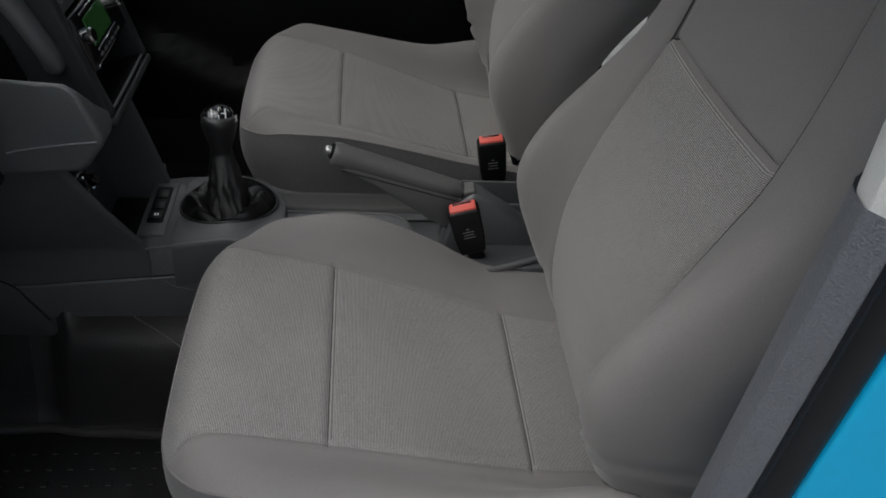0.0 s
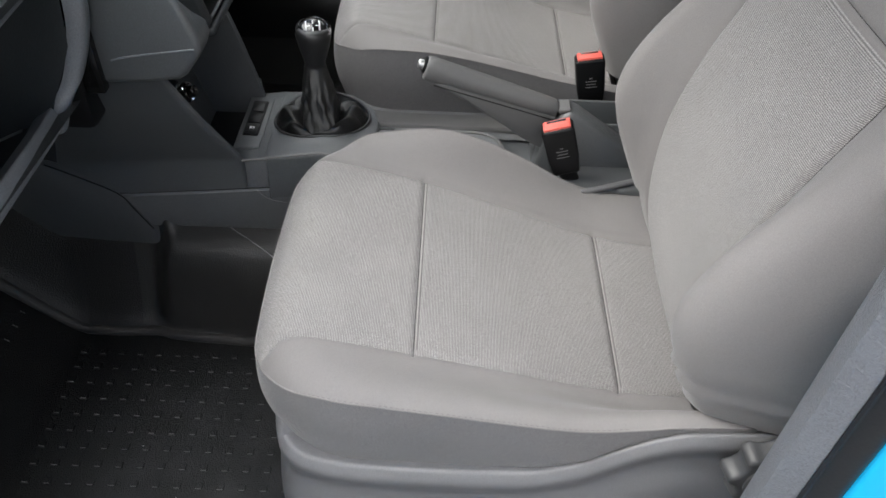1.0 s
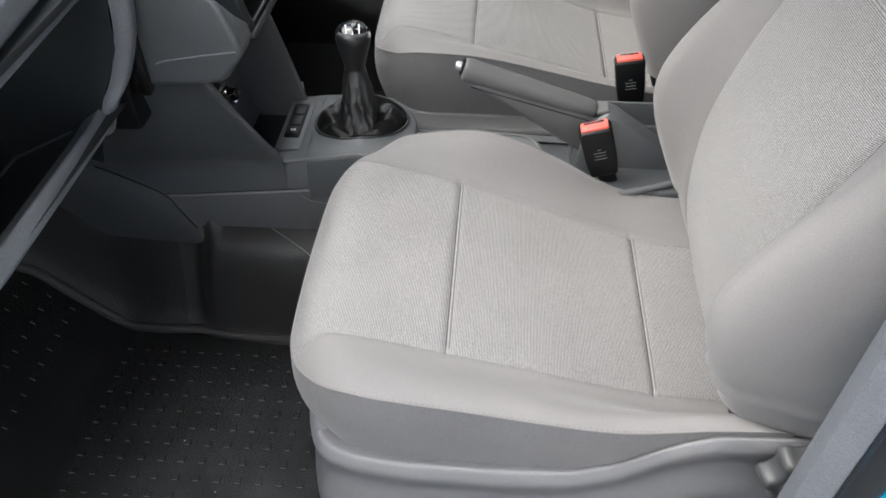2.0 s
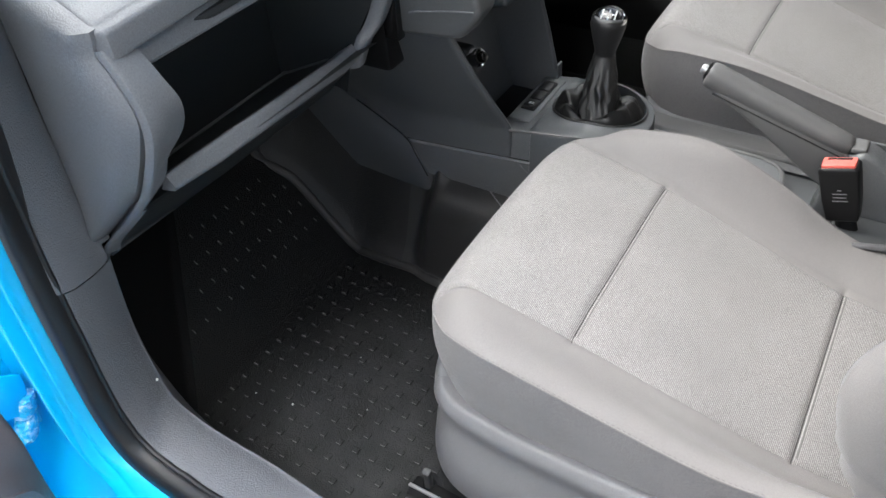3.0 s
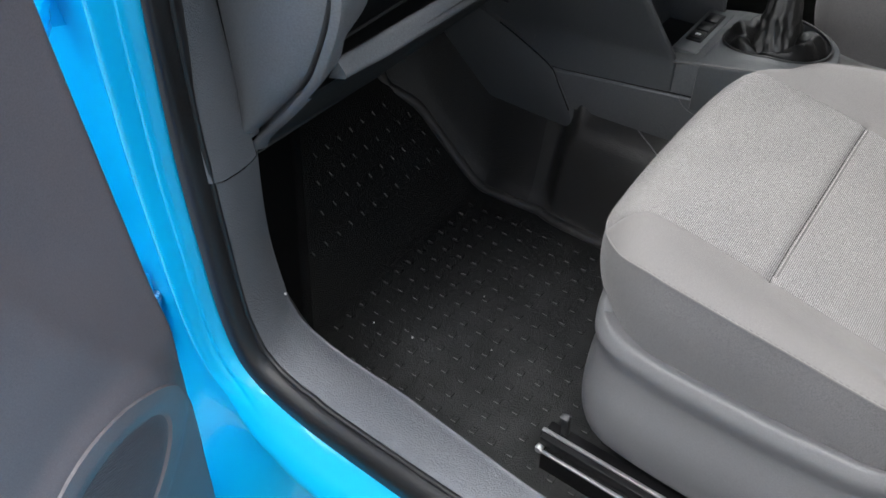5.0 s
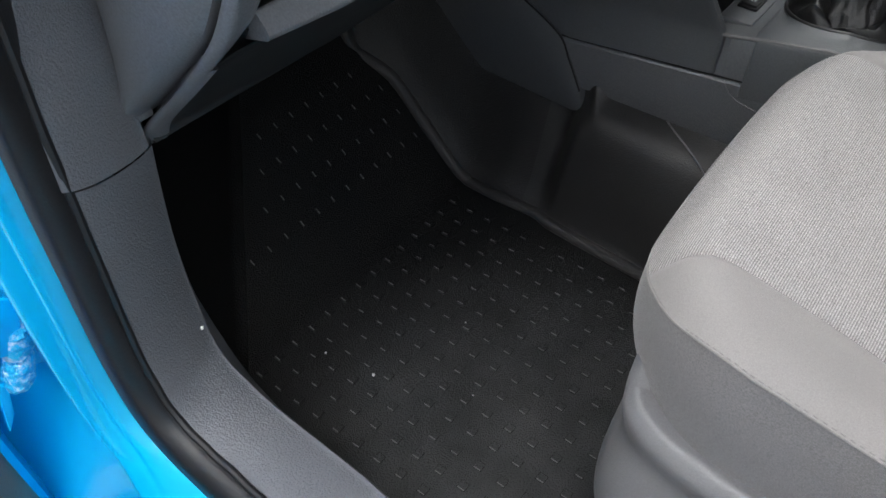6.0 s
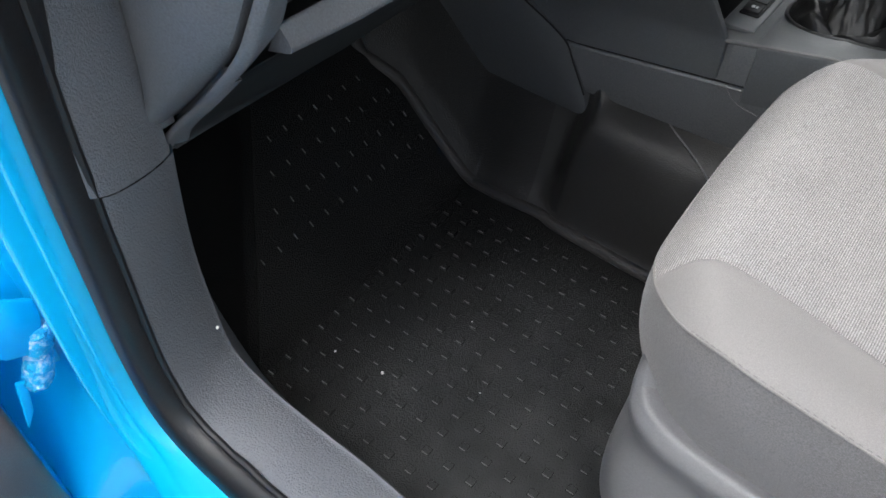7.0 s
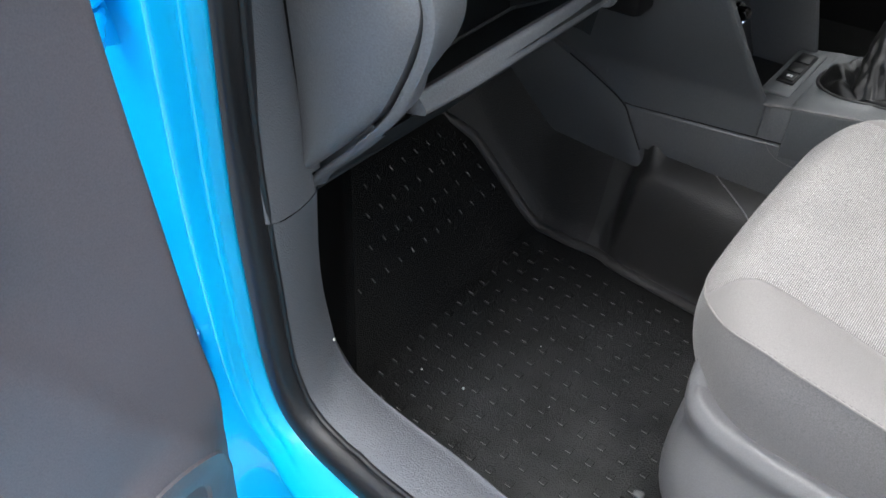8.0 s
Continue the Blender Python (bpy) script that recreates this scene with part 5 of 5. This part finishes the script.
# white shift pattern, lines widened to stand in for the sky's reflection
for k, (x0, y0, x1, y1) in enumerate(((-0.0105, -0.0011, 0.0105, 0.0011), (-0.0108, -0.0095, -0.0085, 0.0095), (-0.0011, -0.0105, 0.0011, 0.0105), (0.0085, -0.0095, 0.0108, 0.0095))):
    gpart("shift_line", box(x0, y0, -0.0012, x1, y1, 0.0009, 0.0003, 1, cm), WHITE)

# handbrake
hb = thing("handbrake", "dark grey plastic handbrake lever, half raised, bright button", "handbrake", at=(0.18, 0.955, 0.3))


def hpart(name, bm, mat, lab=""):
    bm.transform(Matrix.Translation((-0.18, -0.955, -0.3)))
    return part(name, bm, mat, hb, lab, 50)


HB_TIP, HB_END = V(-0.007, 0.955, 0.4205), V(0.188, 0.955, 0.3600)
along = (HB_END - HB_TIP).normalized()
rise = V(-along.z, 0, along.x)
rows = []
for t, shrink in ((0.0, 0.45), (0.0, 0.72), (0.006, 0.90), (0.018, 0.98), (0.035, 1.0), (0.055, 1.03), (0.075, 1.0), (0.3, 1.0), (0.6, 0.97), (0.85, 0.93), (0.96, 0.88), (0.99, 0.75), (1.0, 0.4)):
    c = HB_TIP.lerp(HB_END, t)
    h, w = (0.0175 - 0.0045 * t) * shrink, (0.0165 + 0.0015 * t) * shrink
    row = []
    for k in range(28):
        ca, sa = math.cos(2 * math.pi * k / 28), math.sin(2 * math.pi * k / 28)
        ca, sa = math.copysign(abs(ca) ** 0.85, ca), math.copysign(abs(sa) ** 0.85, sa)
        row.append(c + rise * h * sa + V(0, w * ca, 0))
    rows.append(row)
hpart("grip", grid(rows, closed=True, caps=True, flip=True), GRIP, "grained round grip")
BLADE = [(0.006, 0.401), (0.030, 0.404), (0.10, 0.384), (0.180, 0.358), (0.200, 0.345), (0.205, 0.300), (0.190, 0.292), (0.168, 0.297), (0.138, 0.316), (0.10, 0.343), (0.050, 0.376), (0.018, 0.395)]
hpart("blade", prism(BLADE, 0.0305, lambda u, v, dd: V(u, 0.9398 + dd, v), 0.004, 3), GRIP, "flat lower half of the lever")
groove = [HB_TIP.lerp(HB_END, t) - rise * (0.0155 - 0.004 * t) + V(0, -0.0148, 0) for t in np.linspace(0.09, 0.97, 16)]
hpart("groove", tube(groove, 0.0012, 6), DARK)
hpart("button", turned([(0.0066, -0.004), (0.0066, 0.005), (0.0060, 0.0080), (0.0042, 0.0092), (0.001, 0.0094)], HB_TIP - along * 0.002 + rise * 0.003, -along, 18), STEEL, "bright release button")
hpart("collar", turned([(0.0125, -0.003), (0.0125, 0.002), (0.0100, 0.0035), (0.0085, 0.003)], HB_TIP + rise * 0.003, -along, 18), DARK)
hpart("pivot_cover", prism([(0.160, 0.25), (0.170, 0.310), (0.186, 0.352), (0.204, 0.366), (0.222, 0.358), (0.315, 0.292), (0.322, 0.25)], 0.040,
                           lambda u, v, dd: V(u, 0.935 + dd, v), 0.006), CONSOLE)
hpart("yoke", box(-0.009, -0.014, -0.004, 0.010, 0.014, 0.004, 0.003, 3, Matrix.Translation((0.197, 0.955, 0.3635)) @ Matrix.Rotation(radians(-8), 4, "Y")), GRIP, "paler rounded yoke cap")

# buckles
def buckle(name, base, tilt_y, tilt_x, group_label):
    b = thing(name, group_label, "belt buckle", "belt buckles", at=base)
    m = Matrix.Rotation(tilt_y, 4, "Y") @ Matrix.Rotation(tilt_x, 4, "X")
    shape = [(-0.0195, -0.0), (0.0195, 0.0), (0.0225, 0.030), (0.0235, 0.078), (0.021, 0.083), (-0.021, 0.083), (-0.0235, 0.078), (-0.0225, 0.030)]
    bm = prism(shape, 0.026, lambda u, v, d: V(u, d - 0.013, v), 0.004, 3)
    bm.transform(m)
    part("housing", bm, DARK, b, "black plastic housing")
    bm = box(-0.0195, -0.0098, 0.076, 0.0195, 0.0098, 0.0865, 0.002, 2)
    bm.transform(m)
    part("release_button", bm, RED, b, "bright red release button")
    bm = box(-0.014, 0.003, 0.0835, 0.014, 0.0075, 0.0872, 0.0008, 1)
    bm.transform(m)
    part("slot", bm, GLOSS, b)
    bm = tube([(0, 0, 0.01), (0.004, 0, -0.03), (0.012, 0, -0.09)], 0.013, 10, 0.5)
    bm.transform(m)
    part("stalk", bm, DARK, b)
    for k, wdt in enumerate((0.005, 0.017, 0.015, 0.018)):
        bm = box(-wdt / 2, -0.0136, 0.050 - k * 0.0055, wdt / 2, -0.0128, 0.0514 - k * 0.0055, 0.0002, 1)
        bm.transform(m)
        part("print", bm, SHELL, b)
    return b


buckle("belt_buckle", (0.206, 0.905, 0.288), radians(-17), radians(3), "black seat belt buckle with red button beside handbrake")
buckle("belt_buckle", (0.262, 1.088, 0.292), radians(-10), radians(2), "black seat belt buckle with red button by far seat")

# thin cable from under the console
wire = [(-0.320, 0.890, 0.175), (-0.300, 0.876, 0.168), (-0.264, 0.850, 0.166), (-0.229, 0.826, 0.158), (-0.20, 0.812, 0.13), (-0.17, 0.80, 0.09)]
solo("thin_cable", tube(curve_through(wire, 6), 0.0012, 6), SHELL, "thin grey cable hanging below the console", "cable")

# ---------------------------------------------------------------- open door
A = radians(72)
DO, DD, DN = V(-0.40, 0.138, 0), V(math.cos(A), -math.sin(A), 0), V(math.sin(A), math.cos(A), 0)
door = thing("front_door", "open van door, dark grey plastic card with speaker, blue shell", "car door", at=DO)
SPK, SPR = (0.138, 0.272), 0.110


EDGE_X = smooth_table([(-0.25, -0.56), (-0.1, -0.535), (0.0, -0.510), (0.08, -0.490), (0.14, -0.473), (0.22, -0.453), (0.29, -0.430), (0.335, -0.412), (0.37, -0.402),
                       (0.42, -0.399), (0.53, -0.391), (0.67, -0.380), (0.78, -0.362), (0.85, -0.35)])


def dp(s, z, d):
    x = lerp_table(EDGE_X, z)
    k = clamp(1 - s / 0.30, 0, 1)
    return V(-0.40 + (x + 0.40) * (0.35 + 0.65 * k), 0.138, z) + DD * s + DN * d


BELT = smooth_table([(-0.05, 0.0), (0.005, 0.209), (0.051, 0.367), (0.091, 0.454), (0.121, 0.528), (0.157, 0.585), (0.25, 0.64), (0.5, 0.66), (1.1, 0.66)])


def door_depth(s, z):
    r = math.hypot(s - SPK[0], z - SPK[1])
    pod = clamp((0.135 - r) / 0.03, 0, 1)
    d = 0.006 * pod * pod * (3 - 2 * pod)
    upper = 0.405 + 1.45 * min(s, 0.16) + 0.4 * max(0, s - 0.16)
    lower = lerp_table(BELT, s)
    d += 0.012 * clamp((upper - z) / max(0.02, upper - lower), 0, 1)
    d += 0.003 * clamp((lower - z) / 0.012, 0, 1)
    d -= 0.02 * clamp((0.012 - s) / 0.012, 0, 1) ** 2
    return d


rows = []
for z in np.linspace(-0.18, 0.87, 150):
    rows.append([dp(s := 0.98 * (k / 80) ** 1.5, z, door_depth(s, z)) - DO for k in range(81)])
part("door_card", grid(rows, flip=True), DOOR, door, "dark grey grained plastic door card", 60)


def disc_at(r0, r1, d0, d1, name, mat, lab=""):
    rws = []
    for r, dd in ((r0, d0), (r0 - 0.002, d0 + 0.004), ((r0 + r1) / 2, (d0 + d1) / 2 + 0.003), (r1, d1), (max(r1 - 0.004, 0.001), d1 - 0.004)):
        rws.append([dp(SPK[0] + r * math.cos(a), SPK[1] + r * math.sin(a), dd) - DO for a in np.linspace(0, 2 * math.pi, 48, endpoint=False)])
    return part(name, grid(rws, closed=True, flip=True), mat, door, lab)


disc_at(SPR, 0.082, 0.019, 0.024, "speaker_ring", DOOR, "raised round speaker surround")
rws = [[dp(SPK[0] + r * math.cos(a), SPK[1] + r * math.sin(a), 0.022 - 0.003 * (r / 0.08) ** 2) - DO for a in np.linspace(0, 2 * math.pi, 48, endpoint=False)]
       for r in (0.081, 0.065, 0.045, 0.03, 0.015, 0.001)]
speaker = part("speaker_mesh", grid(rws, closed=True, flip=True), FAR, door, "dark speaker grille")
for k in range(-22, 23):
    h = k * 0.0035
    w = math.sqrt(max(0, 0.079 ** 2 - h * h))
    if w < 0.02:
        continue
    pth = []
    for t in np.linspace(-w, w, 14):
        r = math.hypot(t, h)
        pth.append(dp(SPK[0] + t * 0.8 - h * 0.6, SPK[1] + t * 0.6 + h * 0.8, 0.0232 - 0.003 * (r / 0.08) ** 2) - DO)
    part("grille_bar", tube(pth, 0.0012, 5), DOOR, speaker)
# grab handle and armrest, proud of the card
def proud(name, stops, mat, high, lab):
    rws = []
    for s0, z in curve_through(stops, 5):
        rws.append([dp(s0 + w, z, d) - DO for w, d in curve_through([(0.0, -0.004), (0.001, 0.012), (0.006, high * 0.75), (0.02, high), (0.08, high * 1.1), (0.3, high * 1.05), (0.55, high)], 4)])
    return part(name, grid(rws, flip=True), mat, door, lab)


proud("armrest", [(0.22, 0.585), (0.168, 0.598), (0.137, 0.615), (0.119, 0.659), (0.108, 0.686), (0.120, 0.699)], DOOR, 0.030, "padded armrest block")
proud("grab_handle", [(0.118, 0.701), (0.127, 0.735), (0.120, 0.765), (0.102, 0.785), (0.077, 0.803), (0.047, 0.822), (0.032, 0.84)], SHELL, 0.035, "paler grey grab handle")
# painted shell behind the card
rows = []
for z in np.linspace(-0.20, 0.78, 20):
    rows.append([dp(s, z, d) - DO for s, d in ((0.02, -0.018), (0.004, -0.024), (-0.006, -0.03), (-0.010, -0.045), (-0.010, -0.09), (0.0, -0.11), (0.9, -0.12))])
part("door_shell", grid(rows, flip=False), PAINT, door, "bright blue painted door shell")
part("door_frame_foot", box(-0.02, -0.04, 0.74, 0.03, 0.0, 0.90, 0.006, 3, Matrix.Rotation(-A, 4, "Z")), DARK, door, "black window frame")

# hinges and wiring boot between jamb and door
def hinge(at, lab, flaked):
    """a pressed door leaf on a leaning knuckle of two barrels, with the pillar leaf and a stop tab behind."""
    def plate(outline, x, thick):
        return prism([tuple(q) for q in outline], thick, lambda u, v, d: V(x + d + 0.10 * u, u, v), 0.0015, 2)

    leaf = part("door_hinge", plate([(-0.050, 0.060), (-0.007, 0.093), (0.021, 0.071), (0.019, 0.049), (0.015, 0.036), (-0.002, 0.010), (-0.026, 0.022)], 0.004, 0.006),
                PAINT, body, lab)
    leaf.location = at
    part("pillar_leaf", plate([(-0.030, 0.10), (0.014, 0.134), (0.034, 0.080), (0.036, 0.030), (0.034, -0.045), (0.010, -0.040), (0.004, 0.05)], -0.018, 0.005), PAINT, leaf)
    part("stop_tab", plate([(-0.020, -0.026), (-0.030, -0.022), (-0.044, -0.090), (-0.030, -0.068)], -0.004, 0.005), PAINT, leaf)
    top, foot = V(0, 0.014, 0.036), V(0, -0.011, -0.036)
    for s0, s1, bulge in ((0.0, 0.47, 0.0165), (0.52, 1.0, 0.0155)):
        rws = []
        for t in np.linspace(0, 1, 16):
            mid = top.lerp(foot, s0 + (s1 - s0) * t)
            r = bulge * (0.78 + 0.22 * math.sin(math.pi * t) ** 0.4)
            rws.append([mid + V((r + 0.0036 * noise.noise(V(k * 0.9, t * 7 + s0 * 9, 2))) * math.cos(2 * math.pi * k / 22),
                                (r + 0.0036 * noise.noise(V(k * 1.1, t * 8 + s0 * 9, 5))) * math.sin(2 * math.pi * k / 22), 0) for k in range(22)])
        part("knuckle", grid(rws, closed=True, caps=True), PAINT_CHIP if flaked else PAINT, leaf, "knuckle with white flaked paint" if flaked else "")
    part("pin", tube([tuple(top.lerp(foot, -0.06)), tuple(top.lerp(foot, 1.06))], 0.004, 10), STEEL, leaf)


hinge((-0.649, 0.207, 0.140), "blue painted hinge with flaking paint", True)
hinge((-0.575, 0.207, 0.60), "blue painted upper hinge", False)

# windscreen frame
frame_pts = [(-1.0, 0.24, 0.78), (-0.6, 0.26, 1.05), (-0.22, 0.30, 1.29)]
part("near_screen_pillar", tube(curve_through(frame_pts, 6), 0.035, 10), DARK, shell)
part("far_screen_pillar", tube(curve_through([(a, 1.99 - b, c) for a, b, c in frame_pts], 6), 0.035, 10), DARK, shell)
pane = solo("windscreen", grid([[V(-1.0, y, 0.78), V(-0.62, y, 1.04), V(-0.24, y, 1.29)] for y in (0.24, 0.6, 1.0, 1.4, 1.75)]), GLASS, "tinted windscreen glass", "windscreen", kind="structure")
far_pane = part("window_pane", grid([[V(x, 1.73, z) for z in (0.78, 1.05, 1.30)] for x in (-0.8, -0.2, 0.235)]), GLASS, fdoor)
